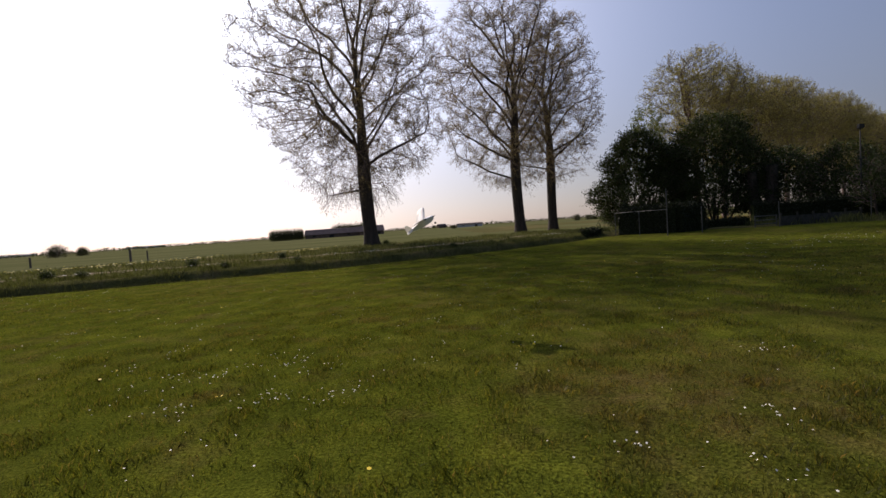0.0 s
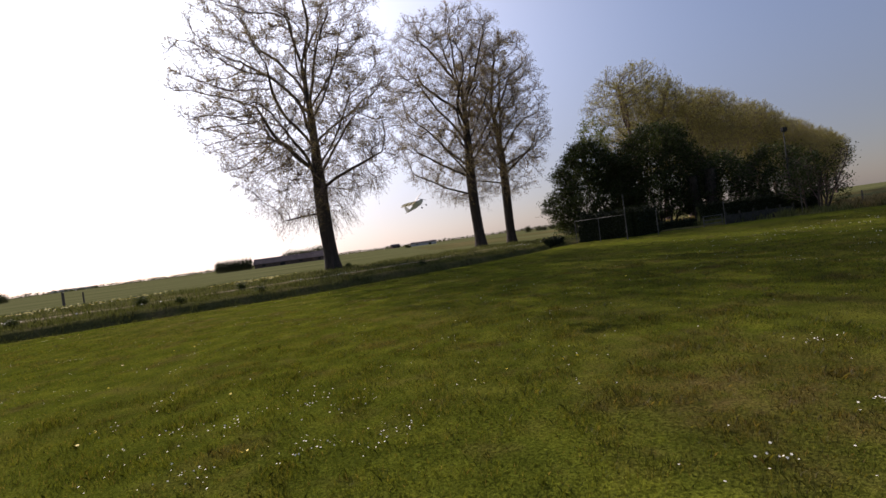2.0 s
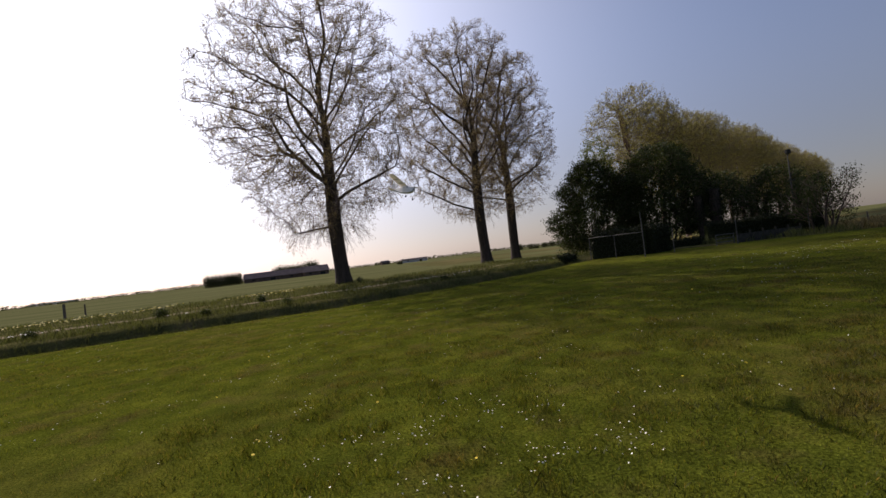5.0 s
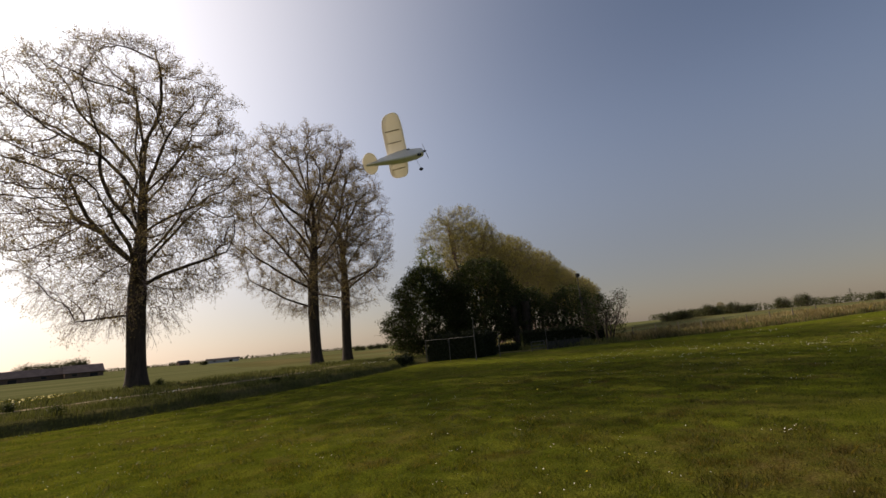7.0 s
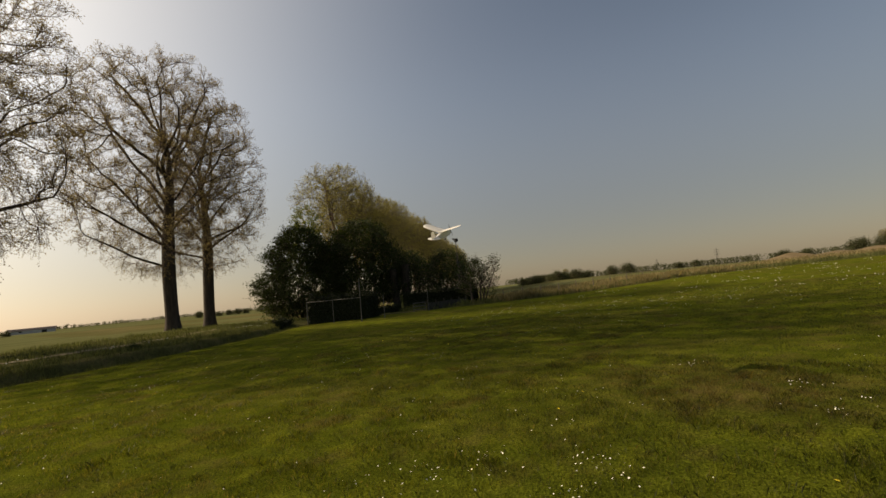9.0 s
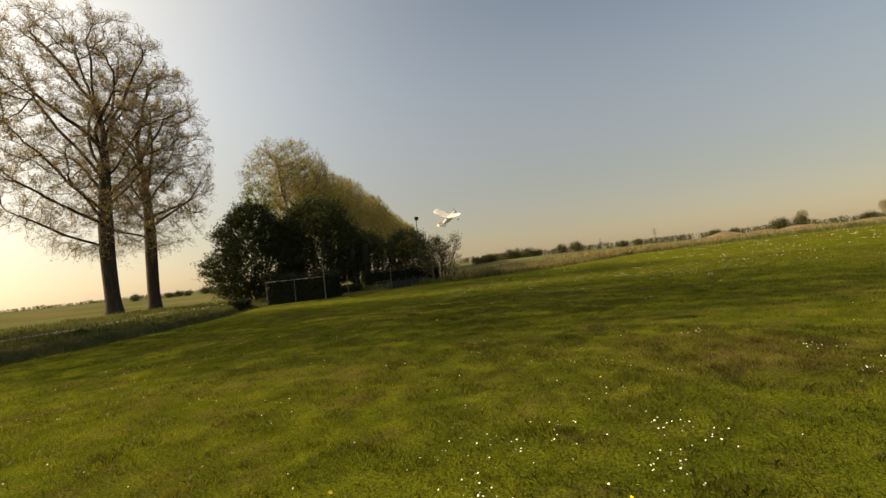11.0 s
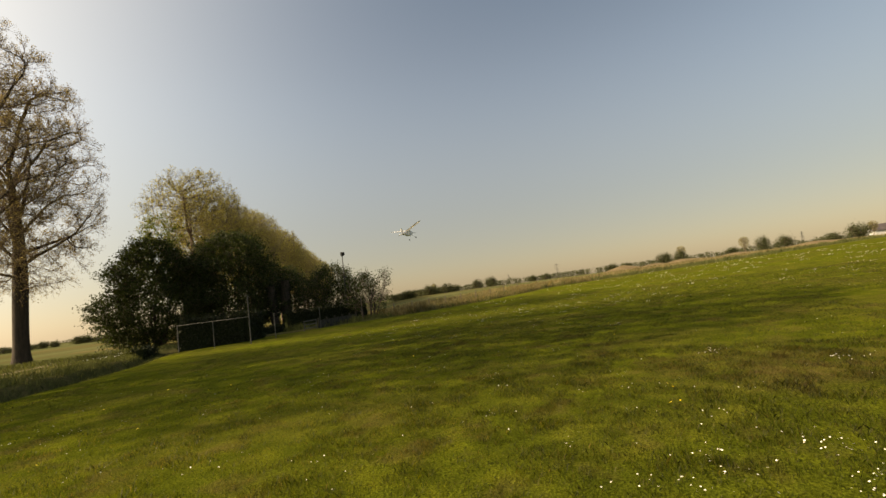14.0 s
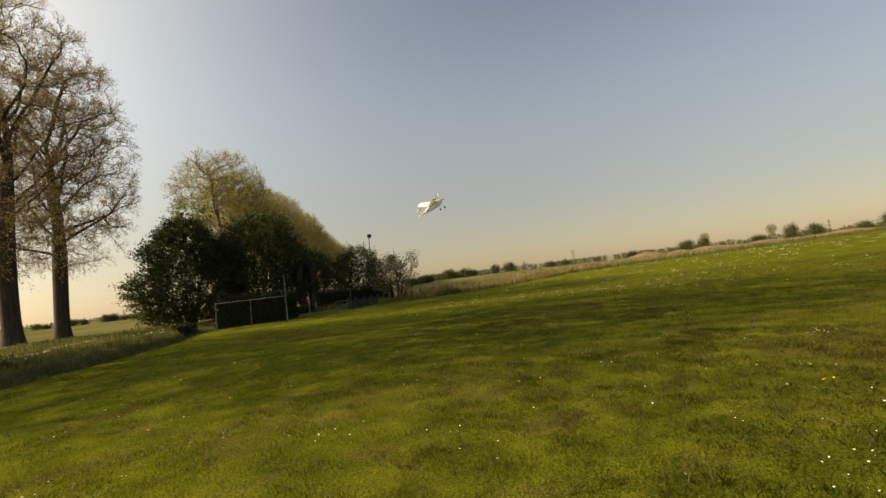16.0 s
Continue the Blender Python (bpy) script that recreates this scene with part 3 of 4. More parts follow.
SHRUB_SPEC = dict(thin=0.012, deep=3, wander=[0.05, 0.13, 0.18, 0.22, 0.2], lift=[0, 0.12, 0.05, 0.02, 0], droop=0.3,
                  taper=[0.8, 0.86, 0.85, 0.8, 0.7], count=[0, 7, 5, 0, 0], angle=[(0, 0), (28, 60), (28, 62), (25, 65), (0, 0)], ratio=[0, 0.56, 0.52, 0.5, 0], **{"from": [0, 0.22, 0.2, 0.15, 0]})


def shrub(seed, rx, ry, h, stems, leaf_mat, leaf_size, amount, base=0.3, lumps=9):
    """A dense shrub: stems and branches, and a crown of leaf clumps with an uneven outline."""
    r = random.Random(seed)
    g = np.random.default_rng(seed)
    w = Wood()
    spec = SHRUB_SPEC
    for s in range(stems):
        az = r.uniform(0, 6.283)
        q = Vector((rx * 0.35 * math.cos(az) * r.random(), ry * 0.35 * math.sin(az) * r.random(), -0.15))
        d = Vector((math.cos(az) * 0.45 * rx / h, math.sin(az) * 0.45 * ry / h, 1)).normalized()
        limb(w, r, q, d, h * r.uniform(0.7, 0.95), 0.03 + 0.012 * h, 1, spec)
    balls = []
    for i in range(lumps):
        z = h * (base + (0.92 - base) * (i + 0.5) / lumps)
        wide = math.sqrt(max(0.06, 1 - ((z / h - 0.34) / 0.64) ** 2))
        az = i * 2.4 + r.uniform(-0.5, 0.5)
        off = r.uniform(0.3, 0.66) * wide
        balls.append((rx * off * math.cos(az), ry * off * math.sin(az), z, r.uniform(0.3, 0.48) * min(rx, ry, h) * max(0.42, wide)))
    spots = []
    for i in range(amount):
        bx, by, bz, br = balls[int(g.integers(len(balls)))]
        d = g.normal(0, 1, 3)
        d /= np.linalg.norm(d)
        k = br * g.uniform(0.45, 1.0) ** 0.5 * (1 + 0.35 * noise.noise((bx + d[0] * 2.2, by + d[1] * 2.2, bz + d[2] * 2.2)))
        p = (bx + d[0] * k, by + d[1] * k, bz + d[2] * k)
        if p[2] > 0.05:
            spots.append(p)
    spots += [tuple(t[0]) for t in w.tips]
    thick = mesh_of("stems", w.v[0], w.f[0], M_BARK, smooth=True)
    thin = mesh_of("branches", w.v[1], w.f[1], M_TWIG)
    return thick, thin, tri_mesh("leaves", leaf_cloud(seed, spots, leaf_size, 8 if h > 7 else 5, 0.16), 4, leaf_mat)


def plant_shrub(meshes, at, label, name="shrub", turn=0.0, scale=1.0, group=""):
    root = new(name)
    root.matrix_basis = pose(*at, 0, 0, turn) @ Matrix.Scale(scale, 4)
    for nm, me in zip(("stem", "branch_growth", "foliage"), meshes):
        part(nm, me, root)
    return tagged(root, label, "shrub", group)


SHRUBS = "dark shrubs along the lawn"
plant_shrub(spray_shrub(1, 11.4, [(0.2, 3.2), (1.5, 4.3), (3.5, 4.6), (6, 4.4), (8.6, 3.5), (11.4, 0.8)], 4200, M_LEAF, 0.13, 6), (25.0, 53.0, 0), "broad dark green shrub, dense to the ground", group=SHRUBS)
plant_shrub(spray_shrub(2, 11.8, [(0.8, 3.2), (3, 5.0), (5.5, 5.6), (8, 4.7), (10, 3.1), (11.8, 0.6)], 4600, M_LEAF, 0.13, 7, 0.9), (31.2, 48.6, 0), "tall ragged dark green shrub with bare lower stems", group=SHRUBS)
plant_shrub(spray_shrub(8, 15.0, [(5, 0.8), (7.5, 1.7), (11, 1.9), (13.5, 1.2), (15, 0.4)], 480, M_LEAF_SPRING, 0.13, 4), (27.6, 55.8, 0), "slim young tree in fresh green leaf among the shrubs", "young_tree", group="")
plant_shrub(spray_shrub(4, 6.8, [(0.3, 2.2), (2, 3.2), (4, 3.0), (5.6, 1.8), (6.8, 0.5)], 1700, M_LEAF, 0.11, 5), (38.6, 40.5, 0), "dark leafy shrub under the floodlight mast", group=SHRUBS)
plant_shrub(shrub(5, 2.6, 2.4, 5.0, 7, M_LEAF, 0.08, 900, 0.2, 9), (34.4, 32.4, 0), "open airy bush with thin upright branches", group=SHRUBS)
plant_shrub(spray_shrub(6, 7.6, [(1.8, 1.2), (3.5, 2.4), (5.5, 2.2), (7.6, 0.5)], 800, M_LEAF, 0.12, 4), (38.5, 47.5, 0), "leafy green shrub behind the hedge", group=SHRUBS)


def hedge(name, pts, height, thick, seed, label):
    """A clipped dense hedge along a line."""
    g = np.random.default_rng(seed)
    spots = []
    v, f = [], []
    for (ax, ay), (bx, by) in zip(pts[:-1], pts[1:]):
        n = math.hypot(bx - ax, by - ay)
        ux, uy = (bx - ax) / n, (by - ay) / n
        for _ in range(int(n * height * 190)):
            s, z, o = g.uniform(0, n), g.uniform(0.05, height), g.uniform(-0.5, 0.5) * thick
            top = 0.13 * noise.noise((ax + ux * s, s, seed))
            spots.append((ax + ux * s - uy * o, ay + uy * s + ux * o, z * (1 + top)))
        # added dark box along each run, standing in for shade between the leaves
        k = len(v)
        for s in (0, n):
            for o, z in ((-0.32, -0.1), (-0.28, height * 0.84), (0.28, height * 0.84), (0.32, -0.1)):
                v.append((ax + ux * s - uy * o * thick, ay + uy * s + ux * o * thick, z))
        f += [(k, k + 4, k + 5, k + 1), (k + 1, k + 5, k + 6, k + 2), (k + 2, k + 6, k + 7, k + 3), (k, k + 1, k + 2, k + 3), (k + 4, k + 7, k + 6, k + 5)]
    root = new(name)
    part("shade_core", mesh_of("hedge_core", v, f, M_HEDGECORE), root)
    part("foliage", tri_mesh("hedge_leaves", leaf_cloud(seed, spots, 0.085, 4, 0.06), 4, M_LEAF_IVY), root)
    return tagged(root, label, "hedge")


hedge("hedge", [(15.0, 34.6), (17.0, 33.4), (18.2, 32.0), (20.8, 33.4)], 2.2, 1.2, 71, "dark dense hedge behind the wire fence")
hedge("hedge", [(27.6, 37.4), (32.0, 36.4), (36.6, 34.4)], 1.9, 1.0, 72, "dark clipped hedge behind the concrete edging")
hedge("hedge", [(21.2, 35.0), (27.0, 37.2)], 0.7, 0.8, 73, "low dark hedge under the shrubs")
hedge("hedge", [(11.8, 33.6), (13.6, 35.4)], 0.7, 0.9, 74, "low bramble hedge on the ditch corner")


def ivy_trunk(at, h, r, lean, seed):
    rng_ = random.Random(seed)
    w = Wood()
    pts = [Vector((lean * k * h, 0.12 * math.sin(k * 4), k * h - 0.2 * (k == 0))) for k in np.linspace(0, 1, 9)]
    w.tube(pts, [r * (1.15 - 0.25 * k) for k in np.linspace(0, 1, 9)], 12, 0)
    g = np.random.default_rng(seed)
    spots = []
    for _ in range(900):
        k, a = g.uniform(0, 1), g.uniform(0, 6.283)
        rr = r * g.uniform(0.95, 1.3)
        spots.append((lean * k * h + rr * math.cos(a), rr * math.sin(a), k * h))
    spots += [(lean * h + g.normal(0, r * 0.5), g.normal(0, r * 0.5), h + g.uniform(-0.1, 0.12)) for _ in range(60)]
    root = new("ivy_clad_trunk")
    root.matrix_basis = pose(*at)
    part("trunk", mesh_of("trunk", w.v[0], w.f[0], M_BARK, smooth=True), root)
    part("ivy", tri_mesh("ivy", leaf_cloud(seed, spots, 0.07, 3, 0.04), 4, M_LEAF_IVY), root)
    return tagged(root, "topped tree trunk clad in dark ivy", "tree trunk", "topped trunks")


ivy_trunk((33.6, 43.0, 0), 5.4, 0.50, 0.0, 81)
ivy_trunk((32.3, 43.4, 0), 4.9, 0.40, -0.09, 82)

# ---- fences and fixtures by the lawn ----


def post(name, at, h, r, mat, label, sides=8):
    return tagged(new(name, bm_mesh(name, rod_bm((at[0], at[1], -0.3), (at[0], at[1], h), r, sides), mat)), label, "post")


def goal_fence():
    """Three posts with a top rail and wire mesh between them, and a taller pole at the end."""
    root = new("wire_fence")
    a, b = Vector((14.25, 33.5, 0)), Vector((15.75, 28.6, 0))
    for k, h, r in ((0, 1.78, 0.03), (0.5, 1.78, 0.026), (1.0, 3.15, 0.034)):
        p = a.lerp(b, k)
        part("post", bm_mesh("post", rod_bm((p.x, p.y, -0.3), (p.x, p.y, h), r), M_STEEL), root)
    part("top_rail", bm_mesh("rail", rod_bm(a + Vector((0, 0, 1.75)), b + Vector((0, 0, 1.75)), 0.02), M_STEEL), root)
    wires = []
    n = (b - a).length
    d = (b - a) / n
    for i in range(-8, int(n / 0.25)):
        for s in (1, -1):
            x0, x1 = i * 0.25, i * 0.25 + 1.75
            z0, z1 = (0.02, 1.75) if s > 0 else (1.75, 0.02)
            if x0 < 0:
                z0, x0 = z0 + (z1 - z0) * (-x0 / 1.75), 0
            if x1 > n:
                z1, x1 = z1 - (z1 - z0) * (x1 - n) / max(1e-6, x1 - x0), n
            p, q = a + d * x0 + Vector((0, 0, z0)), a + d * x1 + Vector((0, 0, z1))
            t = Vector((0, 0, 0.0011))
            wires += [p - t, q - t, q + t, p + t]
    part("wire_mesh", tri_mesh("wire_mesh", np.array([tuple(v) for v in wires]), 4, M_DARKSTEEL), root, "thin diamond wire netting")
    return tagged(root, "galvanised wire netting fence with a tall end pole", "fence")


goal_fence()
for p, h in (((18.4, 29.2), 1.8), ((24.7, 30.6), 1.8), ((32.6, 32.0), 2.2)):
    post("fence_post", p, h, 0.026, M_STEEL, "thin galvanised fence post on the lawn edge")


def edging_wall():
    root = new("concrete_fence")
    a, b = Vector((25.6, 31.6, 0)), Vector((32.4, 32.6, 0))
    n = 5
    for i in range(n):
        p, q = a.lerp(b, i / n), a.lerp(b, (i + 1) / n)
        mid, d = (p + q) / 2, q - p
        bm = box_bm(d.length - 0.05, 0.06, 0.72, (0, 0, 0.33), 0.012)
        part("panel", bm_mesh("panel", bm, M_CONCRETE), root, m=Matrix.Translation(mid) @ pose(0, 0, 0, 0, 0, math.degrees(math.atan2(d.y, d.x))))
    for i in range(n + 1):
        p = a.lerp(b, i / n)
        part("post", bm_mesh("post", box_bm(0.12, 0.12, 1.05, (p.x, p.y, 0.4), 0.015), M_CONCRETE), root)
    return tagged(root, "low weathered concrete panel fence before the hedge", "fence")


edging_wall()


def railing():
    root = new("metal_railing")
    a, b = Vector((23.4, 31.2, 0)), Vector((25.2, 31.5, 0))
    for k in (0, 1):
        p = a.lerp(b, k)
        part("post", bm_mesh("post", rod_bm((p.x, p.y, -0.2), (p.x, p.y, 0.85), 0.03), M_STEEL), root)
    for z in (0.8, 0.5, 0.22):
        part("rail", bm_mesh("rail", rod_bm(a + Vector((0, 0, z)), b + Vector((0, 0, z)), 0.03), M_STEEL), root)
    return tagged(root, "short pale metal railing with three rails", "railing")


railing()


def floodlight_mast(x, y, h):
    root = new("floodlight_mast")
    root.matrix_basis = pose(x, y, 0)
    part("mast", bm_mesh("mast", rod_bm((0, 0, -0.3), (0, 0, h), 0.07, 10, 0.045), M_DARKSTEEL, True), root)
    part("crossarm", bm_mesh("arm", box_bm(0.5, 0.06, 0.06, (0, 0, h - 0.05), 0.01), M_DARKSTEEL), root)
    part("lamp_head", bm_mesh("head", box_bm(0.46, 0.3, 0.36, (-0.05, -0.12, h + 0.16), 0.04), M_DARKSTEEL), root)
    part("bracket", bm_mesh("bracket", box_bm(0.7, 0.08, 0.1, (0.1, 0, h - 2.5), 0.01), M_DARKSTEEL), root)
    return tagged(root, "dark steel floodlight mast with one lamp head", "lamp post")


floodlight_mast(36.2, 36.5, 7.4)

# wire fence by the reeds
rng = random.Random(8)
fence = new("field_fence")
pts = [(36.2 + i * 2.6, 30.4 - i * 0.75 - 0.03 * i * i) for i in range(9)]
for i, (x, y) in enumerate(pts):
    z = ground_z(x, y)
    part("post", bm_mesh("post", rod_bm((x, y, z - 0.3), (x + rng.uniform(-0.03, 0.03), y, z + 1.25), 0.05, 7), M_POSTWOOD), fence)
for z in (0.5, 0.85, 1.15):
    for (x0, y0), (x1, y1) in zip(pts[:-1], pts[1:]):
        part("wire", bm_mesh("wire", rod_bm((x0, y0, z + ground_z(x0, y0)), (x1, y1, z + ground_z(x1, y1)), 0.006, 4), M_DARKSTEEL), fence)
tagged(fence, "weathered wooden post and wire fence by the reeds", "fence")

# posts out on the verge
for x, y, h, r in ((-28.4, 41.0, 1.15, 0.11), (-27.2, 41.6, 0.95, 0.07), (-41.5, 45.0, 1.15, 0.10)):
    z = ground_z(x, y)
    tagged(new("field_post", bm_mesh("field_post", rod_bm((x, y, z - 0.3), (x, y, z + h), r, 9, r * 0.9), M_POSTWOOD, False)), "dark weathered wooden post in the rough grass", "post")

# ---- distance ----


def far_spot(az, d):
    return (-2.0 + d * math.sin(radians(az)), 1.0 + d * math.cos(radians(az)))


def barn(name, az, d, length, width, eave, ridge, turn, wall_mat, roof_mat, label):
    root = new(name)
    x, y = far_spot(az, d)
    root.matrix_basis = pose(x, y, far_rise(x, y), 0, 0, turn)
    v = [(sx * length / 2, sy * width / 2, z) for sx in (-1, 1) for sy in (-1, 1) for z in (-0.3, eave)] + [(-length / 2, 0, ridge - 0.15), (length / 2, 0, ridge - 0.15)]
    f = [(0, 4, 5, 1), (2, 3, 7, 6), (0, 1, 8, 3, 2), (4, 6, 7, 9, 5)]
    part("wall", mesh_of("wall", v, f, wall_mat), root)
    L, W = length / 2 + 0.5, width / 2 + 0.6
    v = [(sx * L, y_, z + t) for t in (0, 0.15) for sx in (-1, 1) for y_, z in ((-W, eave - 0.15), (0, ridge), (W, eave - 0.15))]
    f = [(6, 9, 10, 7), (7, 10, 11, 8), (0, 1, 4, 3), (1, 2, 5, 4), (0, 3, 9, 6), (2, 8, 11, 5), (0, 6, 7, 1), (1, 7, 8, 2), (3, 4, 10, 9), (4, 5, 11, 10)]
    part("roof", mesh_of("roof", v, f, roof_mat), root)
    n = max(2, int(length / 9))
    for i in range(n):
        px = -length / 2 + length * (i + 0.5) / n
        part("door" if i % 3 == 1 else "window", bm_mesh("opening", box_bm(2.6 if i % 3 == 1 else 1.6, 0.12, eave * (0.75 if i % 3 == 1 else 0.35), (px, -width / 2, eave * (0.37 if i % 3 == 1 else 0.6))), M_DARKSTEEL), root)
    return tagged(root, label, "barn")


barn("barn", -12.2, 262, 38, 14, 2.1, 4.9, 12, M_BRICKFAR, M_ROOF, "long low farm barn with grey corrugated roof")
barn("barn", -8.3, 258, 13, 18, 2.1, 5.2, 12, M_BRICKFAR, M_ROOF, "gabled end barn of the far farm")
barn("greenhouse", -33.5, 1600, 100, 30, 4, 6.5, 30, M_WHITEWALL, M_WHITEWALL, "pale far greenhouse on the horizon")
barn("greenhouse", -44.0, 1500, 90, 30, 4, 6.5, 40, M_WHITEWALL, M_WHITEWALL, "pale far shed on the horizon")
barn("farm_shed", 4.2, 420, 24, 8, 2.4, 3.5, -5, M_WHITEWALL, M_ROOF, "long pale shed out in the fields")
barn("farmhouse", 0.4, 700, 13, 9, 3.2, 6, 20, M_BRICKFAR, M_ROOF, "small brick farmhouse far off among fields")
barn("farmhouse", 109.5, 330, 12, 8, 3.2, 6.5, 100, M_WHITEWALL, M_ROOF, "pale far farmhouse between trees")


far_shrubs = [shrub(90 + i, 1.0, 1.0, 1.0 * (1.25 if i == 2 else 1.0), 3, M_LEAF_FAR, 0.05, 650, 0.08, 9) for i in range(3)]


def far_bush(az, d, h, label="rounded green bush on the far bank", name="bush", wide=1.0, group="bushes along the horizon", turn=0.0):
    x, y = far_spot(az, d)
    ob = plant_shrub(far_shrubs[int(az * 7) % 3], (x, y, ground_z(x, y) - 0.05 * h), label, name, turn, 1.0, group)
    ob.matrix_basis = ob.matrix_basis @ Matrix.Diagonal((h * wide, h * wide, h, 1))
    return ob


# rows of bushes on the skyline
rng = random.Random(14)
for az, d, h, wide in ((67.6, 170, 3.4, 1.0), (69.3, 165, 3.6, 1.15), (74.6, 185, 2.9, 1.3), (76.6, 190, 2.6, 1.2), (84.6, 200, 3.6, 1.3), (86.4, 205, 3.2, 1.2), (90.4, 190, 4.2, 1.4), (92.0, 185, 4.3, 0.9), (97.0, 170, 3.2, 1.3), (99.8, 165, 4.6, 0.8), (101.5, 160, 3.8, 1.1), (105.5, 190, 3.8, 1.3), (107.5, 190, 5.0, 1.2), (110.5, 195, 4.8, 1.3), (113, 200, 5, 1.2), (-40.5, 240, 5.2, 1.2), (-38.6, 238, 4.6, 0.9), (2.2, 280, 3.0, 1.1)):
    far_bush(az, d, h * 0.72, wide=wide, turn=rng.uniform(0, 360))
for az, d, h in ((92.2, 190, 6.0), (98.2, 175, 5.6), (62.2, 210, 4.8), (108.6, 210, 5.6), (111.5, 215, 5.2)):
    x, y = far_spot(az, d)
    plant_tree("far_tree", row_meshes[int(az) % 3], (x, y, ground_z(x, y)), "small open tree on the far bank", group="single trees on the far bank", scale=h / 24.3, turn=az * 9)
for i in range(14):
    far_bush(56.5 + i * 0.62, 150 + rng.uniform(-8, 8), rng.uniform(1.5, 2.3), "dark bush of the low hedge line behind the reeds", wide=1.3, group="hedge line behind the reeds", turn=rng.uniform(0, 360))
for i in range(9):
    far_bush(-20.3 + i * 0.42, 258 + rng.uniform(-1, 1), 4.4, "clipped lime tree of the farm's screen row", "screen_tree", 0.55, "screen trees beside the barn")
for i in range(7):
    far_bush(-12.6 + i * 0.7, 290, rng.uniform(5.2, 7.6), "tree crown behind the barn roof", "farm_tree", 0.9, "trees behind the barn")
for i in range(12):
    far_bush(18.0 + i * 1.0 + rng.uniform(-0.3, 0.3), 260, rng.uniform(1.6, 3.2), "far tree on the field edge", wide=1.2, group="trees on the far field edge", turn=i * 31)


def tree_line(az0, az1, d, h0, h1, seed, label):
    """A far wood: one long uneven band of leaf clumps."""
    g = np.random.default_rng(seed)
    n = int(abs(az1 - az0) * d * 0.0175 * 1.6)
    spots = []
    for i in range(n):
        az = az0 + (az1 - az0) * g.uniform(0, 1)
        x, y = far_spot(az, d * g.uniform(0.97, 1.03))
        top = h0 + (h1 - h0) * (0.5 + 0.5 * noise.noise((az * 0.8, seed, 0))) 
        for z in np.arange(0.3, top, 1.1):
            spots.append((x + g.normal(0, 1.2), y + g.normal(0, 1.2), z + far_rise(x, y) + g.normal(0, 0.4)))
    ob = new("far_wood", tri_mesh("far_wood", leaf_cloud(seed, spots, 1.0, 3, 0.8), 4, M_LEAF_FAR))
    return tagged(ob, label, "trees", kind="stuff")


tree_line(-75, -22, 900, 2, 6, 3, "hazy far tree line on the flat horizon")
tree_line(-22, 30, 1000, 2, 7, 4, "hazy far tree line on the flat horizon")
tree_line(55, 125, 700, 4, 11, 5, "long grey-green wooded ridge on the horizon")


def pylon(az, d, h, arms, label="lattice electricity pylon far off on the horizon"):
    root = new("pylon")
    x, y = far_spot(az, d)
    root.matrix_basis = pose(x, y, far_rise(x, y), 0, 0, az + 20)
    w = h * 0.085
    bm = bmesh.new()
    for sx in (-1, 1):
        for sy in (-1, 1):
            rod_bm((sx * w, sy * w, 0), (sx * w * 0.12, sy * w * 0.12, h), 0.16, 4, bm=bm)
    for k in range(8):
        z0, z1 = h * k / 8, h * (k + 1) / 8
        a, b = w * (1 - 0.88 * k / 8), w * (1 - 0.88 * (k + 1) / 8)
        for s in (1, -1):
            rod_bm((-a * s, -a, z0), (b * s, -b, z1), 0.09, 4, bm=bm)
    part("tower", bm_mesh("tower", bm, M_STEEL), root)
    for z in arms:
        part("crossarm", bm_mesh("arm", rod_bm((-h * 0.16, 0, h * z), (h * 0.16, 0, h * z), 0.2, 4), M_STEEL), root)
    return tagged(root, label, "pylon", "pylons on the horizon")


pylon(79.0, 840, 27, (0.62, 0.76, 0.9))
pylon(63.3, 560, 12, (0.85,), "thin lattice mast far off on the horizon")
pylon(73.0, 1300, 30, (0.66, 0.85))
pylon(104.0, 900, 24, (0.62, 0.85))


def mound(az, d, sx, sy, h, seed):
    v, f = [], []
    x, y = far_spot(az, d)
    n, k = 18, 7
    v.append((0, 0, h))
    for j in range(1, k + 1):
        for i in range(n):
            a = 2 * math.pi * i / n
            q = j / k
            z = h * (0.5 + 0.5 * math.cos(math.pi * q)) * (1 + 0.35 * noise.noise((math.cos(a) * q * 2 + seed, math.sin(a) * q * 2, seed)))
            v.append((sx * q * math.cos(a), sy * q * math.sin(a), z - 0.2 * (j == k)))
    for i in range(n):
        f.append((0, 1 + i, 1 + (i + 1) % n))
        for j in range(k - 1):
            a, b = 1 + j * n, 1 + (j + 1) * n
            f.append((a + i, b + i, b + (i + 1) % n, a + (i + 1) % n))
    ob = new("sand_mound", mesh_of("sand_mound", v, f, M_SAND, smooth=True))
    ob.matrix_basis = pose(x, y, far_rise(x, y), 0, 0, 90 - az)
    return tagged(ob, "low heap of pale brown sand", "sand heap", "sand heaps beyond the lawn")


for i, (az, d, sx, sy, h) in enumerate(((85.0, 112, 4, 6, 1.1), (88.4, 114, 3, 6, 0.7), (92.0, 120, 4, 9, 0.8), (97.0, 126, 4, 8, 0.7), (104, 140, 5, 10, 0.9))):
    mound(az, d, sx, sy, h, i)

# ---- grass, reeds and flowers ----


